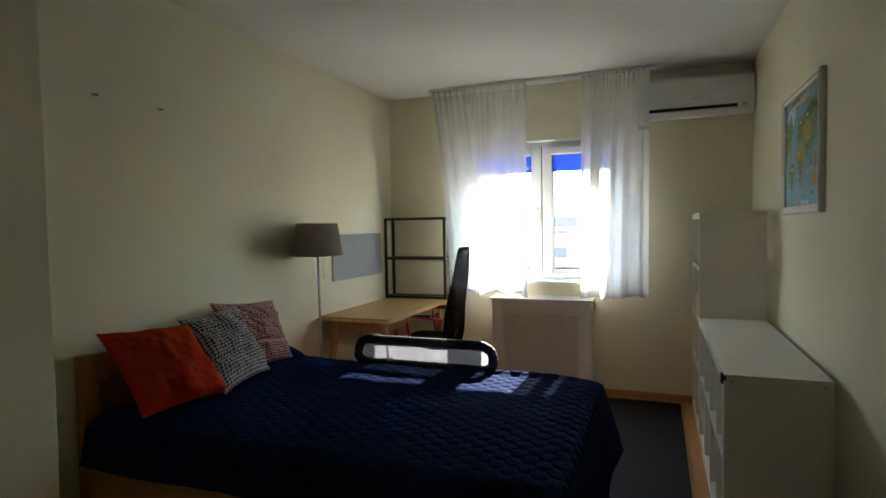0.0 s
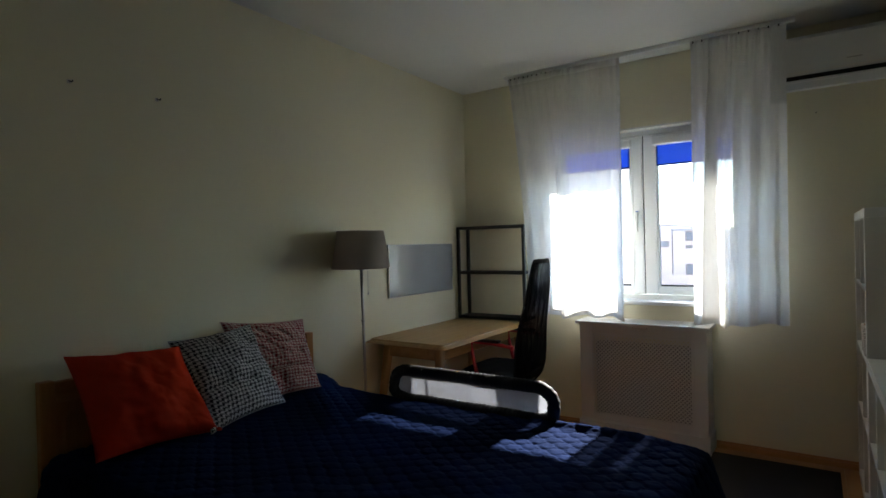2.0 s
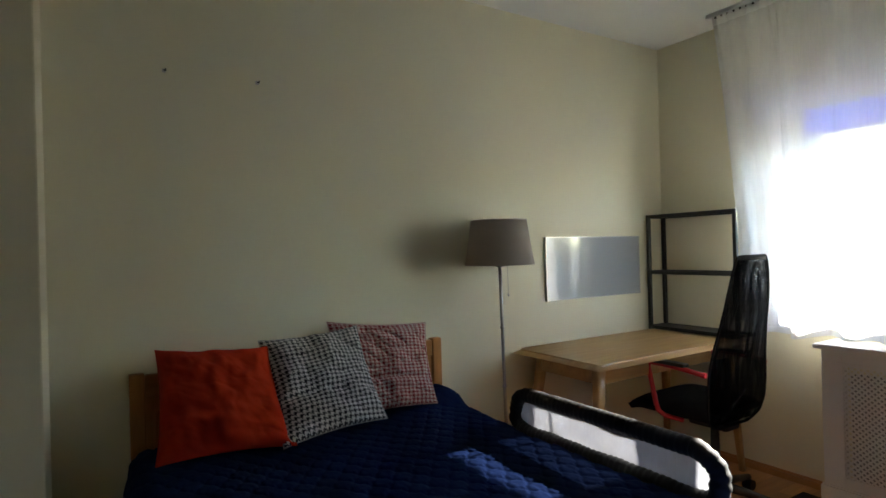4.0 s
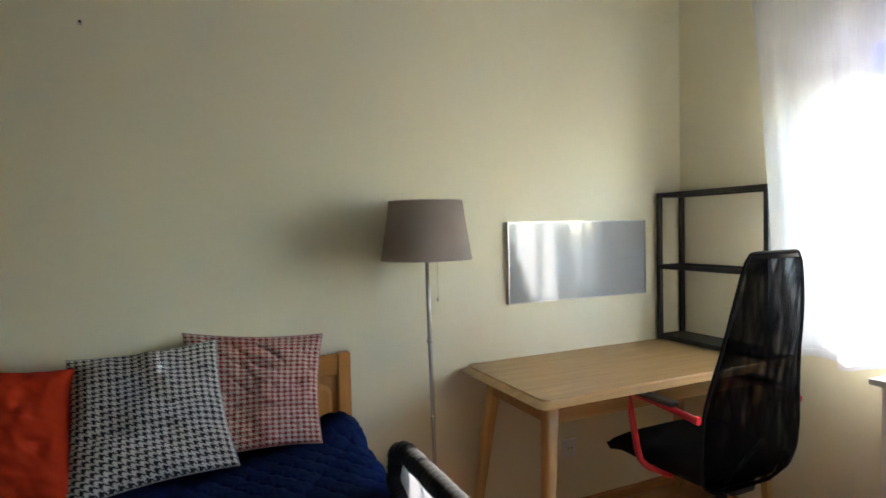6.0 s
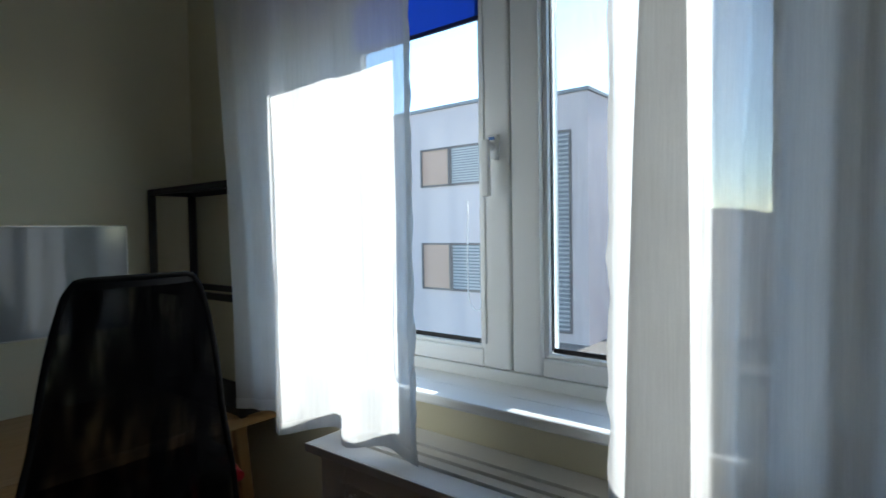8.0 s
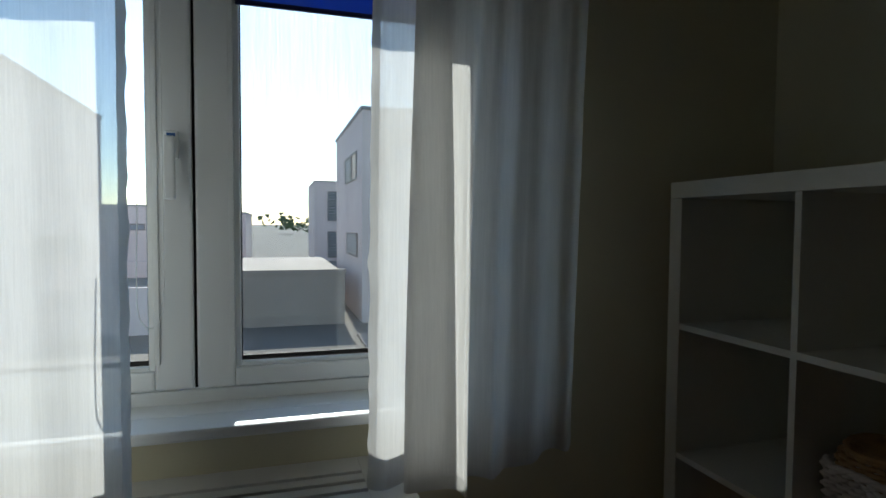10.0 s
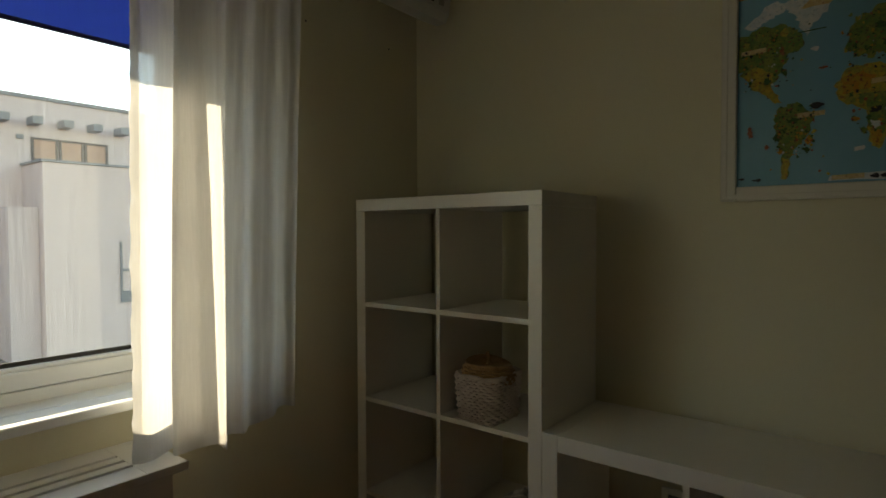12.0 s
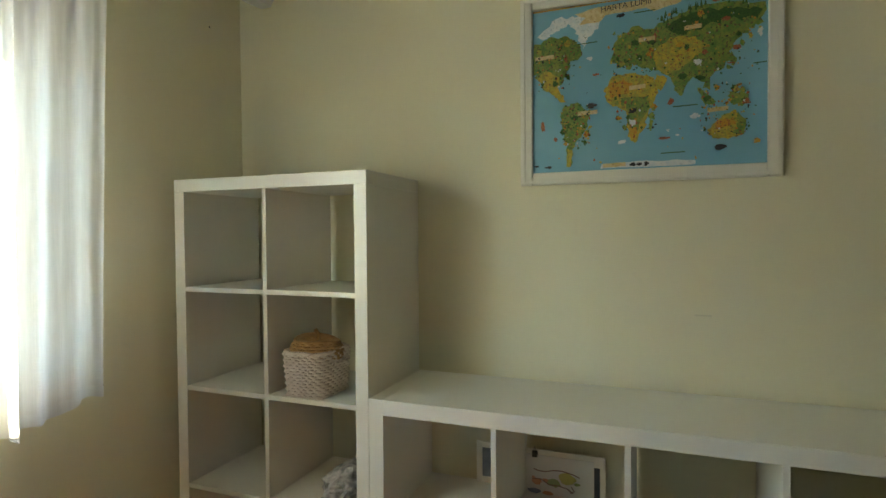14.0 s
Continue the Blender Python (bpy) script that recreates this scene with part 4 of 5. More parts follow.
# ---- steel memo board ----
def memo_board():
    b = thing("magnetic_board", (-1.93, 4.80, 0.985), "grey glossy enamelled steel board on the wall", "board")
    ya, yb, za, zb = 4.395, 5.208, 0.985, 1.358
    part("panel", boxes((-1.9385, -1.922, ya + 0.004, yb - 0.004, za + 0.004, zb - 0.004), bevel=0.002), M_CHALK, b)
    part("rim", boxes((-1.9395, -1.920, ya, ya + 0.004, za, zb), (-1.9395, -1.920, yb - 0.004, yb, za, zb), (-1.9395, -1.920, ya + 0.004, yb - 0.004, za, za + 0.004), (-1.9395, -1.920, ya + 0.004, yb - 0.004, zb - 0.004, zb)), M_CHROME, b, "thin folded metal rim")


memo_board()


# ---- floor lamp ----
def floor_lamp():
    x, y = -1.755, 3.928
    l = thing("floor_lamp", (x, y, FZ), "floor lamp with taupe fabric shade and nickel pole", "lamp")
    part("base", revolve([(0.0, 0.0), (0.135, 0.0), (0.138, 0.006), (0.13, 0.016), (0.03, 0.026), (0.016, 0.04), (0.0, 0.04)], 36, (x + 0.004, y + 0.020, FZ)), M_CHROME, l, smooth=True)
    # the pole stands slightly out of plumb
    part("pole", tube([(x + 0.004, y + 0.020, FZ + 0.035), (x + 0.002, y + 0.011, 0.55), (x + 0.001, y + 0.005, 0.95), (x, y, 1.24)], 0.0085, 14), M_CHROME, l, smooth=True)
    for z in (0.60, 0.90):
        part("joint", revolve([(0.0085, z - 0.008), (0.0115, z - 0.005), (0.0115, z + 0.005), (0.0085, z + 0.008)], 16, (x + 0.003 * (1.24 - z), y + 0.0155 * (1.24 - z), 0)), M_CHROME, l, smooth=True)
    part("socket_cup", revolve([(0.0, 1.205), (0.022, 1.207), (0.024, 1.215), (0.018, 1.226), (0.018, 1.29), (0.0, 1.292)], 20, (x, y, 0)), M_CHROME, l, smooth=True)
    sh = part("shade", revolve([(0.176, 1.218), (0.141, 1.442), (0.139, 1.442), (0.174, 1.218), (0.176, 1.218)], 56, (x, y, 0)), M_SHADE, l, "taupe linen drum shade", True)
    part("shade_ring", tube([(x + 0.1755 * math.cos(a), y + 0.1755 * math.sin(a), 1.2185) for a in [k * math.pi / 24 for k in range(48)]], 0.0022, 6, True), M_SHADE, sh, smooth=True)
    part("shade_ring", tube([(x + 0.1405 * math.cos(a), y + 0.1405 * math.sin(a), 1.4415) for a in [k * math.pi / 24 for k in range(48)]], 0.0022, 6, True), M_SHADE, sh, smooth=True)
    for k in range(3):
        a = 2 * math.pi * k / 3 + 0.4
        part("spider_arm", tube([(x + 0.016 * math.cos(a), y + 0.016 * math.sin(a), 1.285), (x + 0.155 * math.cos(a), y + 0.155 * math.sin(a), 1.335)], 0.0018, 6), M_CHROME, l)
    part("pull_cord", tube([(x + 0.02, y + 0.035, 1.215), (x + 0.02, y + 0.036, 1.065)], 0.0009, 6), M_CHROME, l)
    part("cord_bead", revolve([(0.0, 1.055), (0.004, 1.057), (0.0045, 1.063), (0.002, 1.07), (0.0, 1.07)], 10, (x + 0.02, y + 0.036, 0)), M_CHROME, l, smooth=True)


floor_lamp()


# ---- bed ----
BX0, BX1, BY0, BY1, BZ = -1.86, 0.17, 2.30, 3.62, 0.575


def bed():
    b = thing("bed", (-0.85, 2.96, FZ), "honey pine double bed frame with panelled headboard", "bed")
    hx0, hx1 = -1.932, -1.888
    for y0, y1 in ((2.285, 2.337), (3.60, 3.652)):
        part("headboard_post", boxes((hx0, hx1, y0, y1, FZ, 0.862), bevel=0.007, segs=3), M_PINE_Z, b)
    part("headboard_rail", boxes((hx0 + 0.004, hx1 - 0.004, 2.337, 3.60, 0.775, 0.855), bevel=0.007, segs=3), M_PINE_Y, b)
    part("headboard_rail", boxes((hx0 + 0.004, hx1 - 0.004, 2.337, 3.60, 0.30, 0.40), bevel=0.005), M_PINE_Y, b)
    for k in range(1, 4):
        y = 2.337 + (3.60 - 2.337) * k / 4
        part("stile", boxes((hx0 + 0.005, hx1 - 0.005, y - 0.03, y + 0.03, 0.40, 0.775), bevel=0.003), M_PINE_Z, b)
    for k in range(4):
        ya = 2.337 + (3.60 - 2.337) * k / 4 + (0.03 if k else 0.0)
        yb = 2.337 + (3.60 - 2.337) * (k + 1) / 4 - (0.03 if k < 3 else 0.0)
        # raised field with an arched head
        bm = bmesh.new()
        m = 0.035
        arc = [(ya + m, 0.44), (yb - m, 0.44), (yb - m, 0.70)] + [((ya + yb) / 2 + ((yb - ya) / 2 - m) * math.cos(a), 0.70 + 0.045 * math.sin(a)) for a in [math.pi * j / 8 for j in range(1, 8)]] + [(ya + m, 0.70)]
        front = [bm.verts.new((hx1 - 0.009, y, z)) for y, z in arc]
        cy, cz = (ya + yb) / 2, 0.58
        outer = [bm.verts.new((hx1 - 0.018, cy + (y - cy) * 1.12, cz + (z - cz) * 1.10)) for y, z in arc]
        bm.faces.new(front)
        for j in range(len(arc)):
            bm.faces.new((front[j], front[(j + 1) % len(arc)], outer[(j + 1) % len(arc)], outer[j]))
        part("raised_field", bm, M_PINE_Z, b)
        part("headboard_panel", boxes((hx0 + 0.012, hx1 - 0.017, ya, yb, 0.40, 0.775)), M_PINE_Z, b)
    for y0, y1 in ((2.30, 2.328), (3.59, 3.618)):
        part("side_rail", boxes((hx1, BX1 - 0.03, y0, y1, 0.20, 0.40), bevel=0.005), M_PINE_X, b)
    part("foot_rail", boxes((BX1 - 0.03, BX1, 2.30, 3.618, 0.20, 0.42), bevel=0.005), M_PINE_Y, b)
    for y0, y1 in ((2.29, 2.36), (3.56, 3.63)):
        part("foot_post", boxes((BX1 - 0.07, BX1 + 0.004, y0, y1, FZ, 0.43), bevel=0.006), M_PINE_Z, b)
    m = thing("mattress", (-0.85, 2.96, 0.30), "thick white mattress under the bedspread", "mattress")
    part("mattress_body", boxes((-1.885, BX1 - 0.035, 2.33, 3.588, 0.30, 0.55), bevel=0.04, segs=4), M_MATTRESS, m, smooth=True)
    for k in range(9):
        x = -1.8 + k * 0.22
        part("slat", boxes((x, x + 0.07, 2.328, 3.59, 0.27, 0.298)), M_PINE_Y, b)


bed()


def quilt_height(x, y):
    """Rows of overlapping ogee cells, stitched in between."""
    p, q = 0.104, 0.036
    k0 = math.floor(y / q)
    ph = 0.35 * noise.noise(Vector((x * 4, y * 4, 7)))
    c = math.cos(2 * math.pi * x / p + ph)
    c = math.copysign(abs(c) ** 0.55, c) * 0.43 * q
    d = min(abs(y - (k * q + (c if k % 2 else -c))) for k in (k0 - 1, k0, k0 + 1, k0 + 2))
    return 0.0066 * (1 - math.exp(-d / 0.0055)) + 0.0018 * noise.noise(Vector((x * 45, y * 60, 1)))


def bedspread():
    s = thing("bedspread", (-0.85, 2.96, 0.55), "navy blue quilted bedspread hanging over the bed edges", "bedspread")
    x0, x1, y0, y1 = -1.87, 0.195, 2.285, 3.645
    near, far, foot = 0.165, 0.17, 0.36      # lengths that hang down

    def f(u, v):
        a = (x0, x1 + foot)
        b = (y0 - near, y1 + far)
        px, py = a[0] + (a[1] - a[0]) * u, b[0] + (b[1] - b[0]) * v
        r = 0.055
        dx, dyn, dyf = max(px - (x1 - r), 0), max(y0 + r - py, 0), max(py - (y1 - r), 0)

        def fold(d):
            """Run past the edge: goes round a soft radius, then hangs."""
            arc = r * math.pi / 2
            if d <= 0:
                return 0.0, 0.0
            if d < arc:
                t = d / r
                return r * math.sin(t) , r * (1 - math.cos(t))
            return r + 0.24 * (d - arc), r + (d - arc) * 0.96
        ox, dzx = fold(dx)
        on, dzn = fold(dyn)
        of, dzf = fold(dyf)
        x = px if dx <= 0 else x1 - r + ox
        y = py
        if dyn > 0:
            y = y0 + r - on
        if dyf > 0:
            y = y1 - r + of
        z = BZ + 0.006 - max(dzx, dzn, dzf) - 0.25 * min(dzx, max(dzn, dzf))
        h = quilt_height(px, py)
        broad = 0.012 * noise.noise(Vector((px * 2.2, py * 2.6, 0.3))) + 0.006 * noise.noise(Vector((px * 6, py * 6, 2.0)))
        ripple = 0.018 * math.sin(py * 9 + 1.0 + math.sin(py * 3)) * min(dzx * 4, 1) 
        ripple2 = 0.012 * math.sin(px * 7) * min(max(dzn, dzf) * 5, 1)
        # the spread is bunched up against the headboard at the far corner
        bunch = 0.055 * math.exp(-((px + 1.82) / 0.13) ** 4) * math.exp(-((py - 3.60) / 0.11) ** 4)
        # a ridge where the spread is tucked over the guard's base
        bunch += 0.020 * math.exp(-((py - 3.585) / 0.028) ** 2) * min(max((px + 0.55) * 4, 0), 1) * min(max((0.12 - px) * 6, 0), 1)
        up = 1.0 if max(dzx, dzn, dzf) < r else 0.0
        z += (h + broad + bunch) * up
        if dzx > 0.02:
            x += h + ripple
        if dzn > 0.02:
            y -= h + ripple2 + 0.004
        if dzf > 0.02:
            y += h + 0.004
        return Vector((x, y, max(z, 0.20)))

    bm = sheet(420, 380, f)
    part("quilted_cloth", bm, M_QUILT, s, smooth=True)
    hem = sheet(300, 2, lambda u, v: f(u, 0.012 * v) + Vector((0, -0.003, 0)))
    part("edge_binding", hem, M_QUILT, s, smooth=True)
    hem = sheet(2, 230, lambda u, v: f(1 - 0.010 * u, v) + Vector((0.003, 0, 0)))
    part("edge_binding", hem, M_QUILT, s, smooth=True)


bedspread()


# ---- cushions ----
def woven(name, dark, light, warp):
    """Houndstooth: bands of four dark and four light threads in a two-by-two twill."""
    m, t, b = principled(name, light, 0.9)
    uv = coords(t, (1, 1, 1), "UV")
    sep = t.nodes.new("ShaderNodeSeparateXYZ")
    t.links.new(uv, sep.inputs[0])

    def math_node(op, a, c=None):
        k = t.nodes.new("ShaderNodeMath")
        k.operation = op
        for i, v in enumerate((a, c)):
            if v is None:
                continue
            if isinstance(v, (int, float)):
                k.inputs[i].default_value = v
            else:
                t.links.new(v, k.inputs[i])
        return k.outputs[0]
    i = math_node("FLOOR", math_node("MULTIPLY", sep.outputs[0], warp * 8))
    j = math_node("FLOOR", math_node("MULTIPLY", sep.outputs[1], warp * 9.6))
    over = math_node("LESS_THAN", math_node("FLOORED_MODULO", math_node("ADD", i, j), 4), 2)
    wdark = math_node("LESS_THAN", math_node("FLOORED_MODULO", i, 8), 4)
    fdark = math_node("LESS_THAN", math_node("FLOORED_MODULO", j, 8), 4)
    f = math_node("ADD", math_node("MULTIPLY", over, wdark), math_node("MULTIPLY", math_node("SUBTRACT", 1.0, over), fdark))
    n = noise_of(t, uv, 260, 2)
    tone = mixed(t, f, light, dark)
    t.links.new(tone, b.inputs["Base Color"])
    bumped(t, b, math_node("ADD", math_node("MULTIPLY", f, 0.4), n), 0.4, 0.0012)
    return m


M_HOUND_K = woven("black_white_weave", (0.012, 0.013, 0.02), (0.54, 0.525, 0.50), 20)
M_HOUND_R = woven("red_white_weave", (0.24, 0.018, 0.022), (0.56, 0.46, 0.39), 21)


def cushion(tl, tr, br, bl, fat, mat, label, seed, crease, creased, piping):
    """A square cushion from its four corners: pulled-in edges, plump middle, soft creases."""
    tl, tr, br, bl = (Vector(p) for p in (tl, tr, br, bl))
    mid = (tl + tr + br + bl) / 4
    nrm = (tr - tl).cross(bl - tl).normalized()
    if nrm.x < 0:
        nrm = -nrm
    c = thing("cushion", (mid.x, mid.y, BZ + 0.01), label, "cushion", "cushions on the bed")
    n = 64
    bm = bmesh.new()
    uvl = bm.loops.layers.uv.new("weave")

    def edge(a):
        return 1 - 0.075 * math.sin(math.pi * a) ** 0.8

    def at(u, v, side):
        s, t_ = 2 * u - 1, 2 * v - 1
        s2, t2 = s * edge(v), t_ * edge(u)
        uu, vv = (s2 + 1) / 2, (t2 + 1) / 2
        p = tl * (1 - uu) * (1 - vv) + tr * uu * (1 - vv) + br * uu * vv + bl * (1 - uu) * vv
        w = max((1 - abs(s) ** 2.4) * (1 - abs(t_) ** 2.4), 0) ** 0.52
        wr = noise.noise(Vector((u * 4.5 + seed, v * 4.5, seed))) * 0.020 + noise.noise(Vector((u * 11, v * 11 + seed, 1))) * 0.008
        # creases running in from the corners and edges
        wr -= 0.009 * creased * max(1 - abs(noise.noise(Vector((u * 3.2 + seed, v * 6.5 - u * 2.0, 4)))) * 9, 0)
        wr -= 0.006 * creased * max(1 - abs(noise.noise(Vector((u * 7 - v * 3, v * 4 + seed, 9)))) * 8, 0)
        line = -crease * math.exp(-((v - 0.66 - 0.08 * (u - 0.5)) / 0.035) ** 2) * (0.6 + 0.4 * math.sin(u * 5 + seed))
        return p + nrm * side * (fat * w + (wr + line) * min(w * 2, 1))
    for side in (1, -1):
        grid = [[bm.verts.new(at(i / n, j / n, side)) for i in range(n + 1)] for j in range(n + 1)]
        for j in range(n):
            for i in range(n):
                q = [grid[j][i], grid[j][i + 1], grid[j + 1][i + 1], grid[j + 1][i]]
                face = bm.faces.new(q)
                for loop, (a, b_) in zip(face.loops, ((i, j), (i + 1, j), (i + 1, j + 1), (i, j + 1))):
                    loop[uvl].uv = (a / n, 1 - b_ / n)
    bmesh.ops.remove_doubles(bm, verts=bm.verts[:], dist=0.0004)
    part("cover", bm, mat, c, smooth=True)
    rim = [at(i / n, 0, 0) for i in range(n)] + [at(1, j / n, 0) for j in range(n)] + [at(1 - i / n, 1, 0) for i in range(n)] + [at(0, 1 - j / n, 0) for j in range(n)]
    part("seam", tube(rim, 0.0028, 6, True), piping, c, smooth=True)


cushion((-1.905, 2.375, 0.945), (-1.76, 2.76, 0.935), (-1.53, 2.80, 0.60), (-1.60, 2.345, 0.602), 0.082, M_ORANGE, "plain orange-red square cushion leaning on the headboard", 3, 0.0, 0.35, M_ORANGE)
cushion((-1.80, 2.735, 0.955), (-1.815, 3.165, 0.975), (-1.625, 3.215, 0.60), (-1.525, 2.75, 0.598), 0.080, M_HOUND_K, "black and white woven cushion leaning in the middle", 7, 0.022, 0.8, surface("grey_seam_thread", (0.30, 0.30, 0.29), (0.22, 0.22, 0.22), 0.9))
cushion((-1.90, 3.06, 0.992), (-1.845, 3.535, 0.952), (-1.665, 3.485, 0.61), (-1.70, 3.05, 0.605), 0.065, M_HOUND_R, "red and white woven cushion, creased along its foot", 12, 0.030, 1.3, surface("rosy_seam_thread", (0.42, 0.25, 0.22), (0.36, 0.18, 0.16), 0.9))


# ---- bed guard ----
def bed_guard():
    g = thing("bed_guard", (-0.82, 3.63, 0.58), "black padded child bed guard with white net", "bed guard")
    x0, x1, z0, z1, y, r = -1.262, -0.400, 0.583, 0.722, 3.612, 0.074
    pts = []
    for cx, cz, a0 in ((x1 - r, z0 + r * 0.55, -90), (x1 - r, z1 - r, 0), (x0 + r, z1 - r, 90), (x0 + r, z0 + r * 0.55, 180)):
        for k in range(8):
            a = radians(a0 + 90 * k / 7)
            pts.append((cx + r * math.cos(a), y + 0.004 * math.sin(k + a0), cz + r * math.sin(a) * (0.55 if math.sin(a) < 0 else 1)))
    dense = []
    for i in range(len(pts)):
        a, b = Vector(pts[i]), Vector(pts[(i + 1) % len(pts)])
        n = max(int((b - a).length / 0.005), 1)
        dense += [a.lerp(b, k / n) for k in range(n)]
    # the sleeve is gathered in small rings
    rad = [0.028 + 0.0022 * noise.noise(Vector((p.x * 40, p.z * 40, 0))) + 0.0016 * math.sin(2 * math.pi * k / 4.4) for k, p in enumerate(dense)]
    part("padded_frame", tube(dense, 0.024, 14, True, radii=rad), M_GUARD, g, smooth=True)
    part("net", sheet(60, 10, lambda u, v: Vector((x0 + (x1 - x0) * u, y + 0.012 * noise.noise(Vector((u * 9, v * 2, 0))) , z0 + (z1 - z0) * v))), M_GUARD_NET, g, "crumpled white net", True)
    for x in (-1.05, -0.58):
        part("support_strap", boxes((x, x + 0.05, 3.594, 3.604, 0.30, 0.60), bevel=0.003), M_GUARD, g)


bed_guard()


# ---- desk chair ----
def desk_chair():
    cy = 4.882
    c = thing("desk_chair", (-1.22, cy, FZ), "black mesh high-back swivel chair with red armrests", "chair")
    prof = [(0.40, -1.118, 0.17), (0.43, -1.108, 0.220), (0.50, -1.096, 0.245), (0.60, -1.090, 0.250), (0.70, -1.083, 0.242), (0.80, -1.066, 0.222), (0.90, -1.045, 0.200), (0.98, -1.028, 0.188), (1.06, -1.014, 0.174), (1.14, -1.002, 0.156), (1.20, -0.994, 0.138), (1.228, -0.990, 0.118)]

    def at(v):
        k = v * (len(prof) - 1)
        i = min(int(k), len(prof) - 2)
        f = k - i
        return [a + (b - a) * f for a, b in zip(prof[i], prof[i + 1])]

    def twist(z):
        return -0.022 * max(z - 0.6, 0) / 0.6

    def shell(off):
        def f(u, v):
            z, x, w = at(v)
            s = 2 * u - 1
            return Vector((x + off * (1 - s ** 4) * min(1, 6 * (1 - v)) + 0.045 * (1 - s * s) * (0.6 + 0.4 * math.sin(3 * v)), cy + s * w + twist(z), z))
        return f
    back = part("backrest", sheet(24, 34, shell(0.0)), M_CHAIR_MESH, c, "see-through black mesh back", True)
    part("mesh_layer", sheet(24, 34, shell(-0.03)), M_CHAIR_MESH, back, smooth=True)
    left = [Vector((at(k / 40)[1], cy - at(k / 40)[2] + twist(at(k / 40)[0]), at(k / 40)[0])) for k in range(41)]
    right = [Vector((p.x, 2 * (cy + twist(p.z)) - p.y, p.z)) for p in left]
    top = [Vector((-0.986, cy - 0.123 + 0.20 * k / 4, 1.232)) for k in range(5)]
    bot = [Vector((-1.117, cy + 0.12 - 0.24 * k / 4, 0.388)) for k in range(5)]
    part("back_frame", tube(left + top + list(reversed(right)) + bot, 0.0055, 10, True, 1.3), M_CHAIR_SEAT, c, smooth=True)
    part("head_band", sheet(16, 6, lambda u, v: shell(0.006)(u, 0.955 + 0.045 * v)), M_CHAIR_SEAT, back, "black cloth band", True)
    part("back_brace", tube([(-1.105, cy - 0.12, 0.43), (-1.085, cy - 0.05, 0.50), (-1.065, cy + 0.02, 0.57)], 0.006, 8), M_PLASTIC, c, smooth=True)

    def seat(u, v):
        s, t_ = 2 * u - 1, 2 * v - 1
        x = -1.33 + 0.215 * t_ * -1
        w = 0.245 * (1 - 0.06 * max(-t_, 0))
        e = max(1 - abs(s) ** 4, 0) ** 0.5 * max(1 - abs(t_) ** 4, 0) ** 0.5
        return Vector((x, cy + s * w, 0.435 + 0.042 * e - 0.05 * max(t_ - 0.7, 0) * 1.2))
    bm = sheet(24, 24, seat)
    part("seat", thicken(bm, -0.03), M_CHAIR_SEAT, c, "black padded seat", True)
    for s in (-1, 1):
        y = cy + s * 0.272
        a = part("armrest", tube([(-1.105, y - s * 0.01, 0.672), (-1.16, y, 0.682), (-1.28, y, 0.692), (-1.385, y, 0.694), (-1.402, y, 0.685), (-1.405, y, 0.665), (-1.385, y, 0.58), (-1.365, y, 0.49), (-1.35, y, 0.452), (-1.32, y - s * 0.01, 0.432), (-1.25, y - s * 0.06, 0.415)], 0.0125, 10), M_RED, c, "bright red tubular armrest", True)
        part("arm_pad", boxes((-1.40, -1.185, y - 0.024, y + 0.024, 0.697, 0.715), bevel=0.007, segs=3), M_PLASTIC, a, "black arm pad", True)
        part("arm_end", tube([(-1.108, y - s * 0.01, 0.672), (-1.092, y - s * 0.012, 0.671)], 0.014, 10), M_RED, a)
    part("tilt_mechanism", boxes((-1.33, -1.12, cy - 0.06, cy + 0.06, 0.355, 0.415), bevel=0.012), M_PLASTIC, c)
    part("lever", tube([(-1.2, cy + 0.05, 0.39), (-1.2, cy + 0.25, 0.385)], 0.006, 8), M_PLASTIC, c)
    part("gas_column", tube([(-1.22, cy, FZ + 0.09), (-1.22, cy, 0.36)], 0.024, 16, radii=[0.026, 0.02]), M_PLASTIC, c, smooth=True)
    for k in range(5):
        a = 2 * math.pi * k / 5 + 0.3
        e = Vector((-1.22 + 0.29 * math.cos(a), cy + 0.29 * math.sin(a), FZ + 0.068))
        part("base_arm", tube([(-1.22, cy, FZ + 0.10), tuple(Vector((-1.22, cy, FZ + 0.105)).lerp(e, 0.5)), tuple(e)], 0.02, 10, radii=[0.026, 0.021, 0.015]), M_PLASTIC, c, smooth=True)
        d = Vector((-math.sin(a), math.cos(a), 0))
        part("caster", tube([tuple(Vector((e.x, e.y, FZ + 0.027)) - d * 0.024), tuple(Vector((e.x, e.y, FZ + 0.027)) + d * 0.024)], 0.027, 16), M_PLASTIC, c)


desk_chair()


# ---- rug ----
rug_bm = sheet(60, 80, lambda u, v: Vector((-1.02 + 1.655 * u, 2.1 + 3.235 * v, FZ + 0.0075 + 0.0012 * noise.noise(Vector((u * 5, v * 8, 0))))))
single("rug", thicken(rug_bm, 0.006), M_RUG, "flat charcoal woven rug on the wooden floor", "rug")

# ---- small wall things ----
for y, z in ((2.434, 2.034), (2.792, 2.034)):
    k = thing("wall_hook", (XL, y, z), "small dark nail hook in the wall", "hook", "hooks on the wall")
    part("plate", boxes((XL, XL + 0.004, y - 0.007, y + 0.007, z - 0.006, z + 0.009), bevel=0.001), M_CHROME, k)
    part("nail", tube([(XL + 0.002, y, z + 0.004), (XL + 0.022, y + 0.004, z - 0.003), (XL + 0.026, y + 0.004, z + 0.004)], 0.0028, 8), M_DARK, k)


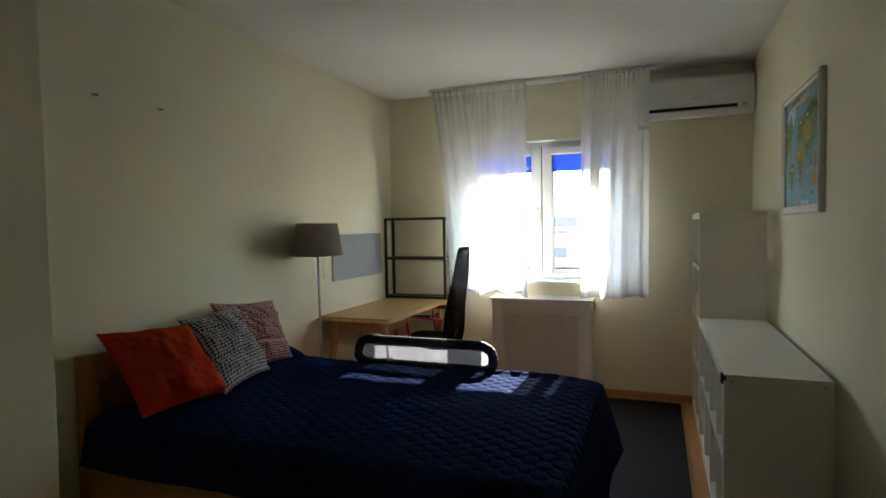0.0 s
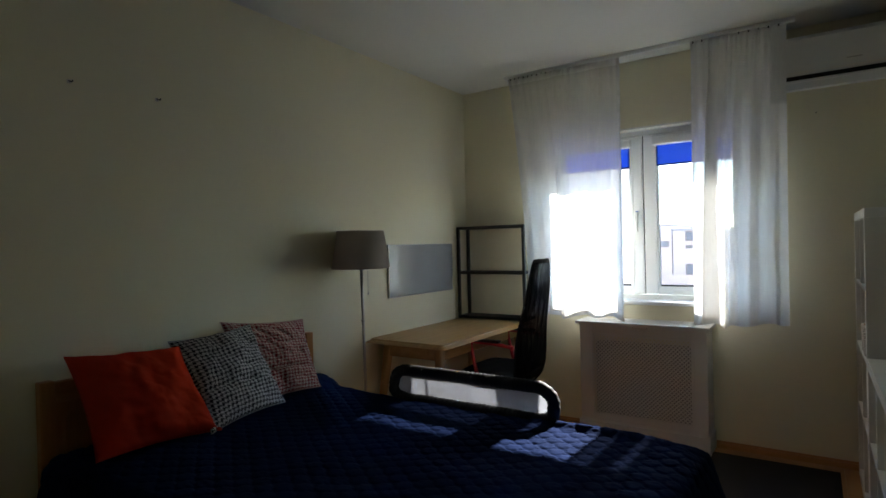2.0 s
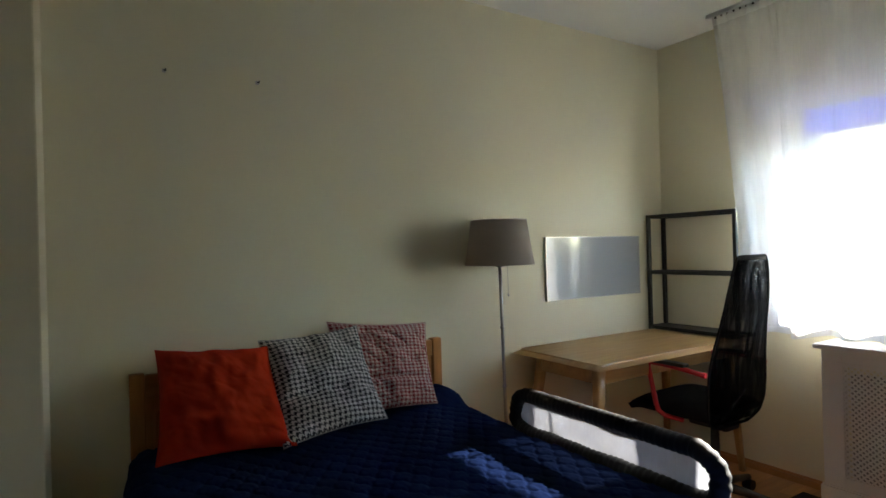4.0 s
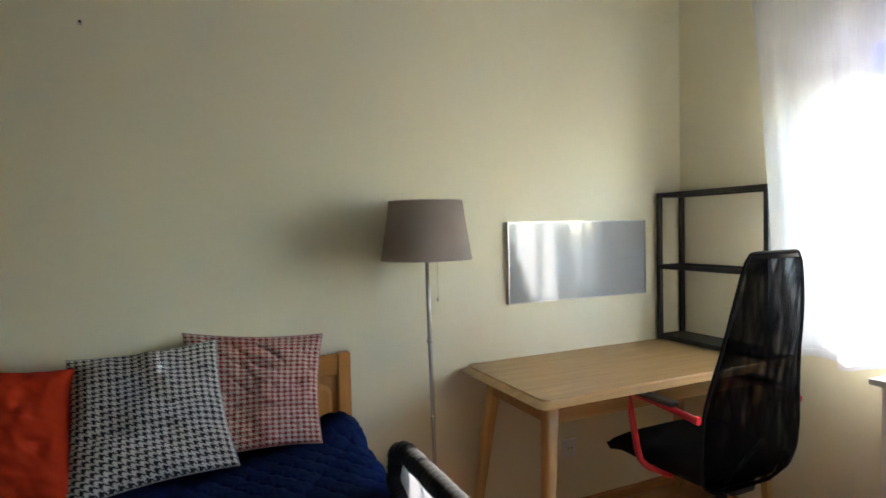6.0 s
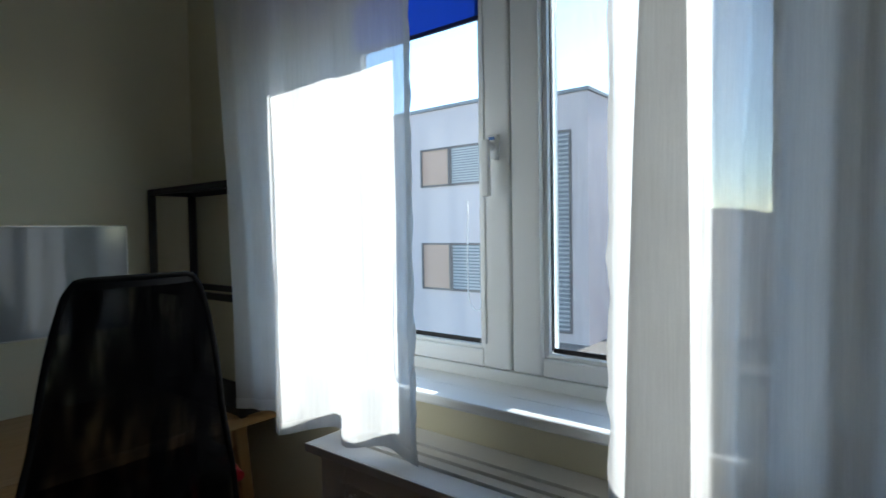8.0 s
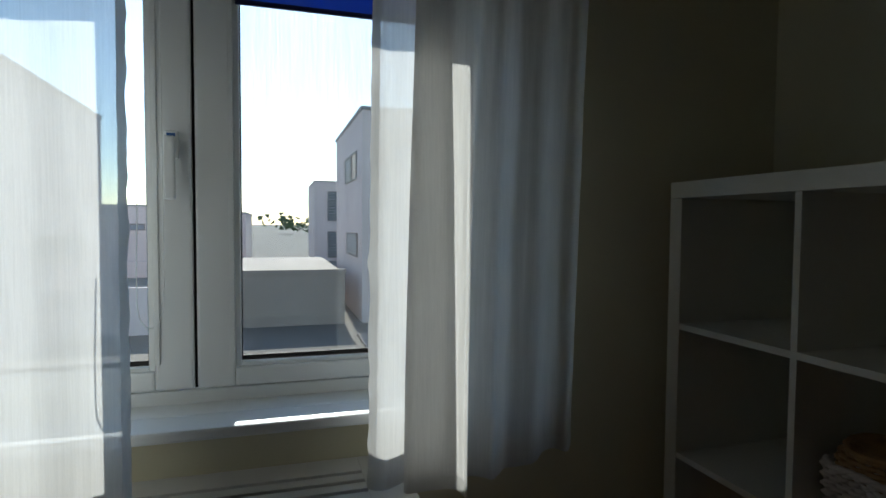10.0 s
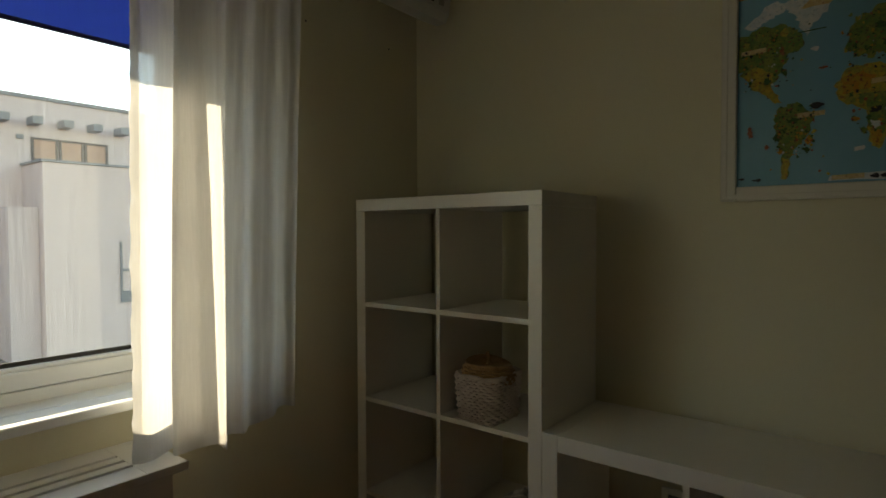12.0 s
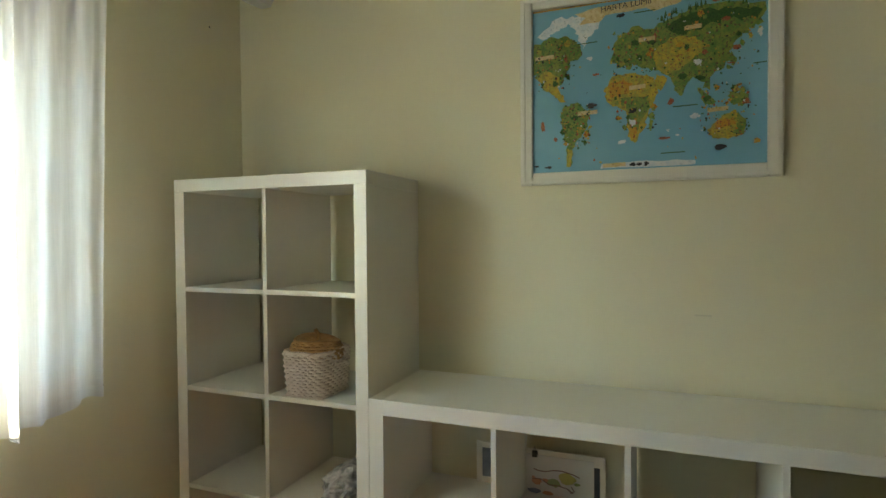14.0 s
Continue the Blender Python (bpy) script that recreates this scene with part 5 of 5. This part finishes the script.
for x, z in ((0.554, 2.093), (0.974, 2.10)):
    k = thing("nail_hole", (x, YW, z), "tiny dark nail hole in the cream wall", "hole", "nail holes in the wall")
    part("hole_rim", tube([(x, YW + 0.001, z), (x, YW - 0.0012, z)], 0.0035, 8), M_DARK, k)
k = thing("wall_scuff", (XR, 3.675, 1.01), "faint grey scuff mark on the cream wall", "mark")
part("smear", boxes((XR - 0.0006, XR, 3.65, 3.70, 1.008, 1.013)), surface("grey_scuff", (0.66, 0.62, 0.47), (0.70, 0.66, 0.49), 0.8), k)


def socket():
    s = thing("wall_socket", (XL, 4.725, 0.268), "white double wall socket under the desk", "socket")
    part("cover_plate", boxes((XL, XL + 0.009, 4.685, 4.765, 0.225, 0.31), bevel=0.004, segs=3), M_SOCKET, s)
    part("socket_well", revolve([(0.0, 0.0), (0.02, 0.0), (0.021, 0.0012), (0.0, 0.0013)], 24), M_FRAME_WHITE, s, local=True).matrix_basis = pose(0.0092, 0, 0, 0, 90, 0)
    for d in (-0.0095, 0.0095):
        part("pin_hole", boxes((XL + 0.0098, XL + 0.0112, 4.725 + d - 0.0025, 4.725 + d + 0.0025, 0.2655, 0.2705)), M_DARK, s)


socket()


# ---- things on the shelves ----
def wicker_box(name, y0, y1, x0, x1, z0, z1, mat, label):
    """A woven box: upright stakes with bands of weavers passing in and out."""
    b = thing(name, ((x0 + x1) / 2, (y0 + y1) / 2, z0), label, "basket")
    cx, cy = (x0 + x1) / 2, (y0 + y1) / 2
    hx, hy = (x1 - x0) / 2, (y1 - y0) / 2

    def ring(z, off, phase, count=88):
        pts = []
        taper = 0.90 + 0.10 * (z - z0) / (z1 - z0)
        for k in range(count):
            a = 2 * math.pi * k / count
            c, s = math.cos(a), math.sin(a)
            q = 5.0
            d = (abs(c) ** q + abs(s) ** q) ** (-1 / q)
            w = off * math.sin(a * 22 + phase)
            pts.append((cx + (hx * taper + w) * d * c, cy + (hy * taper + w) * d * s, z + 0.0012 * math.sin(a * 7 + z * 90)))
        return pts
    n = 15
    for i in range(n):
        z = z0 + 0.006 + (z1 - z0 - 0.012) * i / (n - 1)
        bm = tube(ring(z, 0.0052, math.pi * (i % 2)), 0.0050, 6, True, 0.85)
        if i in (n - 4, n - 3):
            # hand hole in the end that faces the low shelf
            cut = [f for f in bm.faces if f.calc_center_median().y < y0 + 0.03 and abs(f.calc_center_median().x - cx) < 0.032]
            bmesh.ops.delete(bm, geom=cut, context="FACES")
        part("weaver", bm, mat, b, smooth=True)
    for k in range(22):
        pts = [Vector(ring(z, 0, 0, 22)[k]) for z in (z0 + 0.002, (z0 + z1) / 2, z1 - 0.004)]
        part("stake", tube(pts, 0.0035, 6), mat, b)
    for d in (0.0, 1.57, 3.14):
        part("rim", tube([(x + 0.003 * math.sin(k * 0.9 + d), y, z + 0.003 * math.cos(k * 0.9 + d)) for k, (x, y, z) in enumerate(ring(z1, 0, 0))], 0.005, 6, True), mat, b, smooth=True)
    part("base", boxes((x0 + hx * 0.12, x1 - hx * 0.12, y0 + hy * 0.12, y1 - hy * 0.12, z0, z0 + 0.006)), mat, b)
    return b


z2 = 0.044 + 2 * (0.3335 + 0.016)
wicker_box("wicker_basket", 4.798, 4.960, 0.727, 0.912, z2, z2 + 0.145, M_WICKER_W, "square whitewashed wicker basket on the shelf")


def brown_lid():
    cx, cy, z = 0.818, 4.878, z2 + 0.126
    b = thing("wicker_lid_basket", (cx, cy, z), "small round brown wicker basket with a stem knob", "basket")

    def coil(r, h, wob):
        return [(cx + (r + wob * math.sin(a * 16)) * math.cos(a), cy + (r + wob * math.sin(a * 16)) * math.sin(a) * 1.05, z + h + 0.004 * math.sin(a * 2) + 0.08 * r * math.sin(a)) for a in [2 * math.pi * k / 80 for k in range(80)]]
    for i in range(6):
        part("weaver", tube(coil(0.070 + 0.011 * math.sin(math.pi * (i + 0.4) / 5.4), 0.009 * i, 0.0035 * (-1) ** i), 0.0058, 6, True), M_WICKER_B, b, smooth=True)
    for i in range(9):
        r = 0.070 * (1 - i / 9.4)
        part("lid_coil", tube(coil(r, 0.051 - 0.0012 * i, 0.0012), 0.0056, 6, True), M_WICKER_B, b, smooth=True)
    part("knob", tube([(cx, cy, z + 0.044), (cx + 0.002, cy - 0.002, z + 0.070), (cx - 0.004, cy + 0.005, z + 0.086)], 0.007, 8), M_WICKER_B, b, smooth=True)


brown_lid()


def crumpled_bag():
    z = 0.044 + (0.3335 + 0.016)
    cx, cy = 0.845, 4.775
    b = thing("crumpled_bag", (cx, cy, z), "crumpled white and grey plastic bag on the shelf", "bag")
    bm = bmesh.new()
    bmesh.ops.create_icosphere(bm, subdivisions=4, radius=1.0)
    for v in bm.verts:
        p = v.co.copy()
        n = noise.noise(p * 2.1) * 0.30 + noise.noise(p * 5.3 + Vector((3, 1, 2))) * 0.16 + noise.noise(p * 11) * 0.07
        q = p * (1 + n)
        v.co = Vector((cx + q.x * 0.10, cy + q.y * 0.078, z + max(0.046 + q.z * 0.054, 0.0)))
    m, t, bs = principled("crinkled_print_plastic", (0.6, 0.6, 0.6), 0.35)
    v = coords(t)
    t.links.new(mixed(t, ramp(t, noise_of(t, v, 22, 5), 0.42, 0.62), (0.62, 0.61, 0.58), (0.20, 0.20, 0.20)), bs.inputs["Base Color"])
    part("bag_film", bm, m, b)


crumpled_bag()


def leaning_picture(y0, y1, z0, hgt, label, name="framed_photo"):
    f = thing(name, (1.12, (y0 + y1) / 2, z0), label, "picture")
    bm = boxes((1.100, 1.108, y0, y0 + 0.021, z0, z0 + hgt), (1.100, 1.108, y1 - 0.021, y1, z0, z0 + hgt), (1.100, 1.108, y0 + 0.021, y1 - 0.021, z0, z0 + 0.021), (1.100, 1.108, y0 + 0.021, y1 - 0.021, z0 + hgt - 0.021, z0 + hgt), bevel=0.002)
    part("frame", bm, M_LACQ, f)
    return f


zl = 0.393
pic = leaning_picture(4.262, 4.408, zl, 0.145, "small white-framed dark photograph leaning at the wall")
part("photo", boxes((1.1025, 1.107, 4.283, 4.387, zl + 0.021, zl + 0.124)), surface("dark_photo", (0.20, 0.21, 0.24), (0.06, 0.07, 0.10), 0.3, 14, 200, 0.02, 0.0002), pic, "dark blue-grey photograph")


def drawing():
    d = thing("childs_drawing", (1.07, 4.0, zl), "child's watercolour of an animal clipped to a board", "drawing")
    y0, y1, z0, z1 = 4.0, 4.226, zl, zl + 0.132
    part("backing_board", boxes((1.085, 1.089, y0 - 0.035, y1 + 0.002, z0, z1 + 0.017), bevel=0.001), M_LACQ, d)
    part("dark_mount", boxes((1.082, 1.0847, y0 - 0.018, y1 - 0.01, z0 + 0.004, z1 - 0.02)), surface("slate_card", (0.09, 0.10, 0.13), (0.07, 0.08, 0.10), 0.7), d, "dark card mount")
    part("sheet_of_paper", boxes((1.079, 1.0815, y0, y1, z0 + 0.002, z1)), M_PAPER, d)
    W, Hh = y1 - y0, z1 - z0
    cols = [surface("wash_yellow", (0.50, 0.48, 0.12), (0.62, 0.58, 0.30), 0.8), surface("wash_orange", (0.55, 0.24, 0.12), (0.65, 0.40, 0.28), 0.8), surface("wash_brown", (0.22, 0.12, 0.10), (0.35, 0.22, 0.18), 0.8), surface("wash_blue", (0.18, 0.22, 0.32), (0.30, 0.32, 0.40), 0.8), surface("wash_green", (0.30, 0.38, 0.16), (0.42, 0.46, 0.26), 0.8)]

    def blot(cu, cv, a, b, mat, k):
        rng = random.Random(k)
        bm = bmesh.new()
        vs = [bm.verts.new((1.0785 - 0.00005 * k, y1 - W * (cu + a * math.cos(t) * rng.uniform(0.7, 1.1)), z1 - Hh * (cv + b * math.sin(t) * rng.uniform(0.7, 1.1)))) for t in [i * math.pi / 7 for i in range(14)]]
        bm.faces.new(vs)
        part("paint_blot", bm, mat, d)
    for k, (cu, cv, a, b, i) in enumerate(((0.62, 0.52, 0.13, 0.16, 0), (0.42, 0.66, 0.12, 0.12, 4), (0.17, 0.68, 0.08, 0.10, 1), (0.30, 0.62, 0.05, 0.05, 1), (0.13, 0.93, 0.12, 0.07, 3), (0.33, 0.94, 0.09, 0.06, 1), (0.76, 0.62, 0.05, 0.04, 4), (0.12, 0.58, 0.03, 0.04, 1))):
        blot(cu, cv, a, b, cols[i], k)

    def stroke(pts):
        part("brush_stroke", tube([(1.0783, y1 - W * u, z1 - Hh * v) for u, v in pts], 0.0016, 5), cols[2], d)
    stroke([(0.12, 0.36), (0.20, 0.40), (0.30, 0.40), (0.42, 0.34), (0.55, 0.33), (0.70, 0.38), (0.80, 0.44)])
    stroke([(0.10, 0.62), (0.22, 0.60), (0.35, 0.72), (0.50, 0.72), (0.62, 0.76), (0.70, 0.86)])
    stroke([(0.68, 0.70), (0.72, 0.80), (0.66, 0.86)])
    part("clip", boxes((1.074, 1.092, y1 - 0.04, y1 - 0.022, z1 - 0.008, z1 + 0.012), bevel=0.002), M_BLACK_STEEL, d, "small black binder clip")
    part("clip_wire", tube([(1.082, y1 - 0.036, z1 + 0.010), (1.082, y1 - 0.031, z1 + 0.026), (1.082, y1 - 0.026, z1 + 0.010)], 0.0012, 6), M_BLACK_STEEL, d)


drawing()


# ---- outside ----
M_HOUSE = surface("white_house_render", (0.72, 0.58, 0.54), (0.66, 0.53, 0.49), 0.9, 0.35, 8, 0.3, 0.01)
M_ROOF = surface("grey_roof_edge", (0.33, 0.32, 0.32), (0.27, 0.26, 0.26), 0.7, 0.5, 8, 0.2, 0.01)
M_DARKGLASS = surface("dark_house_glazing", (0.12, 0.125, 0.135), (0.17, 0.17, 0.18), 0.5, 0.6, 5, 0.02, 0.001, spec=0.08)
M_SHUTTER = surface("grey_louvre", (0.20, 0.20, 0.21), (0.26, 0.26, 0.26), 0.6, 2, 20, 0.1, 0.005)
M_COPPER = surface("copper_brown_panel", (0.50, 0.30, 0.21), (0.58, 0.36, 0.26), 0.5, 0.8, 10, 0.05, 0.002)
M_PALEGLASS = surface("pale_reflecting_glazing", (0.17, 0.18, 0.21), (0.22, 0.23, 0.26), 0.4, 0.3, 4, 0.02, 0.001)
M_SLAT = surface("pale_grey_slat", (0.50, 0.46, 0.44), (0.56, 0.52, 0.50), 0.6, 2, 20, 0.1, 0.004)
M_FRAME_DARK = surface("brown_window_frame", (0.15, 0.11, 0.10), (0.19, 0.15, 0.13), 0.5, 2, 20, 0.1, 0.004)
M_DECK = surface("brown_terrace_deck", (0.32, 0.24, 0.19), (0.40, 0.31, 0.25), 0.8, 0.6, 12, 0.3, 0.01)
M_GROUND = surface("pale_dry_ground", (0.20, 0.165, 0.135), (0.155, 0.13, 0.105), 0.95, 0.08, 2, 0.4, 0.02)
M_LEAF = surface("dull_green_leaves", (0.05, 0.085, 0.03), (0.075, 0.11, 0.04), 0.8, 1.5, 20, 0.2, 0.01)
GZ = -2.2
structure("lower_storey", boxes((XL - T, XR + T, YB - T, YW + T, GZ, -0.19)), M_OUTER, "plain rendered storey below the room", "wall")
structure("ground", boxes((-900, 900, -900, 1500, GZ - 0.5, GZ)), M_GROUND, "pale dry ground between the houses", "ground")
structure("outer_wall", boxes((XL - T, WX0, YW + T, YW + T + 0.01, GZ, H + 0.2), (WX1, XR + T, YW + T, YW + T + 0.01, GZ, H + 0.2), (WX0, WX1, YW + T, YW + T + 0.01, GZ, WZ0 - 0.02), (WX0, WX1, YW + T, YW + T + 0.01, WZ1, H + 0.2)), M_OUTER, "grey rendered outer face of the house", "wall")


def house_window(parent, face, a0, a1, z0, z1, at, mat, slats=0):
    """A window in a house wall: frame standing proud, recessed glazing or louvres."""
    fr = 0.07

    def bx(p0, p1, q0, q1, d0, d1):
        return (p0, p1, at - d1, at - d0, q0, q1) if face == "y" else ((at + d0, at + d1, p0, p1, q0, q1) if face == "x" else (at - d1, at - d0, p0, p1, q0, q1))
    w = part("window", boxes(bx(a0, a0 + fr, z0, z1, 0.0, 0.05), bx(a1 - fr, a1, z0, z1, 0.0, 0.05), bx(a0 + fr, a1 - fr, z0, z0 + fr, 0.0, 0.05), bx(a0 + fr, a1 - fr, z1 - fr, z1, 0.0, 0.05)), M_FRAME_DARK, parent, "brown window frame")
    part("pane", boxes(bx(a0 + fr, a1 - fr, z0 + fr, z1 - fr, 0.0, 0.015)), mat, w)
    if slats:
        for k in range(slats):
            z = z0 + fr + (z1 - z0 - 2 * fr) * (k + 0.5) / slats
            part("slat", boxes(bx(a0 + fr, a1 - fr, z - 0.03, z + 0.02, 0.018, 0.04)), M_SLAT, w)


def house(x0, x1, y0, y1, top, label, wins):
    h = thing("house", ((x0 + x1) / 2, (y0 + y1) / 2, GZ), label, "house", "modern houses across the way")
    part("wall", boxes((x0, x1, y0, y1, GZ, top - 0.12)), M_HOUSE, h)
    part("roof", boxes((x0 - 0.06, x1 + 0.06, y0 - 0.06, y1 + 0.06, top - 0.12, top), bevel=0.02), M_ROOF, h, "flat roof with grey edge")
    for face, a0, a1, z0, z1, mat, slats in wins:
        house_window(h, face, a0, a1, z0, z1, {"y": y0, "x": x1, "n": x0}[face], mat, slats)
    return h


house(-16.5, -9.25, 19.0, 27.5, 5.5, "white flat-roofed modern house with louvred windows", [("y", -12.5, -11.22, 2.8, 4.1, M_COPPER, 0), ("y", -11.2, -9.95, 2.8, 4.1, M_SHUTTER, 14), ("y", -12.5, -11.22, -0.7, 0.9, M_COPPER, 0), ("y", -11.2, -9.95, -0.7, 0.9, M_SHUTTER, 14)])
house(-9.2, -6.75, 19.9, 29.0, 5.5, "white flat-roofed modern house set back from its neighbour", [("y", -7.86, -7.28, -1.9, 4.3, M_SHUTTER, 44), ("x", 22.2, 24.4, 0.2, 0.95, M_DARKGLASS, 0), ("x", 24.5, 26.6, 0.2, 0.95, M_SHUTTER, 6)])
h3 = house(2.7, 10.5, 23.9, 32.3, 5.5, "white modern house with tall stair window and terrace", [("y", 3.14, 3.83, 3.2, 4.4, M_COPPER, 0), ("y", 3.14, 3.83, 2.22, 3.18, M_DARKGLASS, 0), ("y", 3.14, 3.83, 1.37, 2.20, M_DARKGLASS, 7), ("y", 3.14, 3.83, -1.1, 1.35, M_DARKGLASS, 20), ("n", 25.2, 26.6, 3.05, 4.1, M_COPPER, 0), ("n", 26.62, 28.6, 3.05, 4.1, M_DARKGLASS, 8), ("n", 25.0, 28.0, 0.1, 1.0, M_DARKGLASS, 7), ("y", 4.85, 5.55, 3.55, 4.25, M_COPPER, 0), ("y", 5.57, 6.25, 3.55, 4.25, M_COPPER, 0), ("y", 6.27, 6.95, 3.55, 4.25, M_COPPER, 0)])
for x in (3.95, 4.75, 5.55, 6.35, 7.15):
    part("roof_beam", boxes((x, x + 0.26, 23.3, 23.9, 4.58, 4.8)), M_ROOF, h3, "projecting grey beam")
part("terrace_wall", boxes((3.9, 4.60, 22.5, 23.89, GZ, 2.1)), M_HOUSE, h3)
part("stair_block", boxes((4.61, 9.0, 22.1, 23.89, GZ, 3.35)), M_HOUSE, h3)
part("wall_lamp", boxes((4.48, 4.66, 23.82, 23.9, 4.16, 4.30), bevel=0.02), M_ROOF, h3, "small square outdoor lamp")
part("coping", boxes((4.56, 9.05, 22.05, 23.895, 3.36, 3.43)), M_ROOF, h3)
part("terrace_rail", boxes((6.55, 7.65, 22.04, 22.099, 0.2, 0.28), (6.55, 7.65, 22.04, 22.099, -0.75, -0.4), (6.55, 6.6, 22.04, 22.099, -0.4, 1.1), (7.1, 7.15, 22.04, 22.099, -0.4, 1.1)), M_SHUTTER, h3, "grey loggia frame")
house(3.4, 8.0, 58.0, 68.0, 5.4, "distant white modern house with a louvred stair window", [("y", 4.6, 5.5, 1.6, 4.4, M_DARKGLASS, 10), ("y", 4.6, 5.5, -1.9, 0.6, M_DARKGLASS, 9)])
house(-15.0, -8.42, 46.0, 57.0, 2.55, "distant white modern house with one narrow strip window", [("y", -9.95, -8.62, 0.82, 1.27, M_PALEGLASS, 0)])
house(-8.35, -2.2, 46.0, 58.0, 2.15, "distant white modern house with banded windows", [("y", -7.45, -5.5, 1.25, 1.97, M_PALEGLASS, 0), ("y", -7.45, -6.25, 0.70, 0.93, M_PALEGLASS, 0), ("y", -7.45, -6.35, -1.28, -0.45, M_PALEGLASS, 0)])
structure("garden_wall", boxes((-18.0, -2.5, 43.8, 44.0, GZ, -1.15), bevel=0.02), M_HOUSE, "low white garden wall before the far houses", "wall")
structure("parapet", boxes((-6.70, -3.4, 23.5, 23.7, GZ, -0.69), bevel=0.02), M_HOUSE, "low white parapet wall beside the house", "wall")
structure("terrace_deck", boxes((2.2, 9.5, 15.0, 21.8, GZ, GZ + 0.06)), M_DECK, "brown plank terrace below the house", "terrace")
bm = bmesh.new()
for k in range(46):
    y = 15.02 + k * 0.147
    box(bm, 2.21, 9.49, y, y + 0.13, GZ + 0.06, GZ + 0.085)
tagged(structure("deck_boards", bm, M_DECK, "narrow brown terrace boards", "deck"), kind="stuff")
structure("garage_roof", boxes((-3.2, 2.1, 24.0, 34.0, GZ, -0.4), (-3.25, 2.15, 23.95, 24.15, -0.4, -0.25), bevel=0.01), M_DECK, "low brown flat roof between the houses", "roof")


def far_trees():
    rng = random.Random(8)
    bm = bmesh.new()
    for k in range(260):
        x, y, h = rng.uniform(-160, 200), rng.uniform(150, 210), rng.uniform(3.0, 6.5)
        for j in range(9):
            c = Vector((x + rng.uniform(-2, 2), y + rng.uniform(-1, 1), GZ + h * rng.uniform(0.35, 1.0)))
            r = rng.uniform(0.6, 1.5)
            vs = [bm.verts.new(c + Vector((rng.uniform(-r, r), rng.uniform(-r, r), rng.uniform(-r, r)))) for _ in range(4)]
            for q in ((0, 1, 2), (0, 2, 3), (0, 3, 1), (1, 3, 2)):
                bm.faces.new([vs[i] for i in q])
    single("tree_line", bm, M_LEAF, "ragged row of green trees at the horizon", "trees", kind="stuff")


far_trees()

# ---- floor planks ----
PLANK_W, rngp = 0.118, random.Random(2)
plank_meshes = {}
x = XL + 0.001
while x < XR - 0.02:
    y = YB - rngp.uniform(0.0, 1.0)
    wdt = min(PLANK_W, XR - x - 0.001)
    while y < YW:
        ln = rngp.choice((0.9, 1.1, 1.3))
        a, b = max(y, YB), min(y + ln, YW)
        if b - a > 0.02:
            bm = boxes((x, x + wdt - 0.0008, a, b - 0.001, FZ - 0.012, FZ), bevel=0.0012, segs=1)
            ob = new("plank", mesh_of("plank", bm, M_FLOOR))
            ob.parent = bpy.data.objects["floor"]
        y += ln
    x += PLANK_W
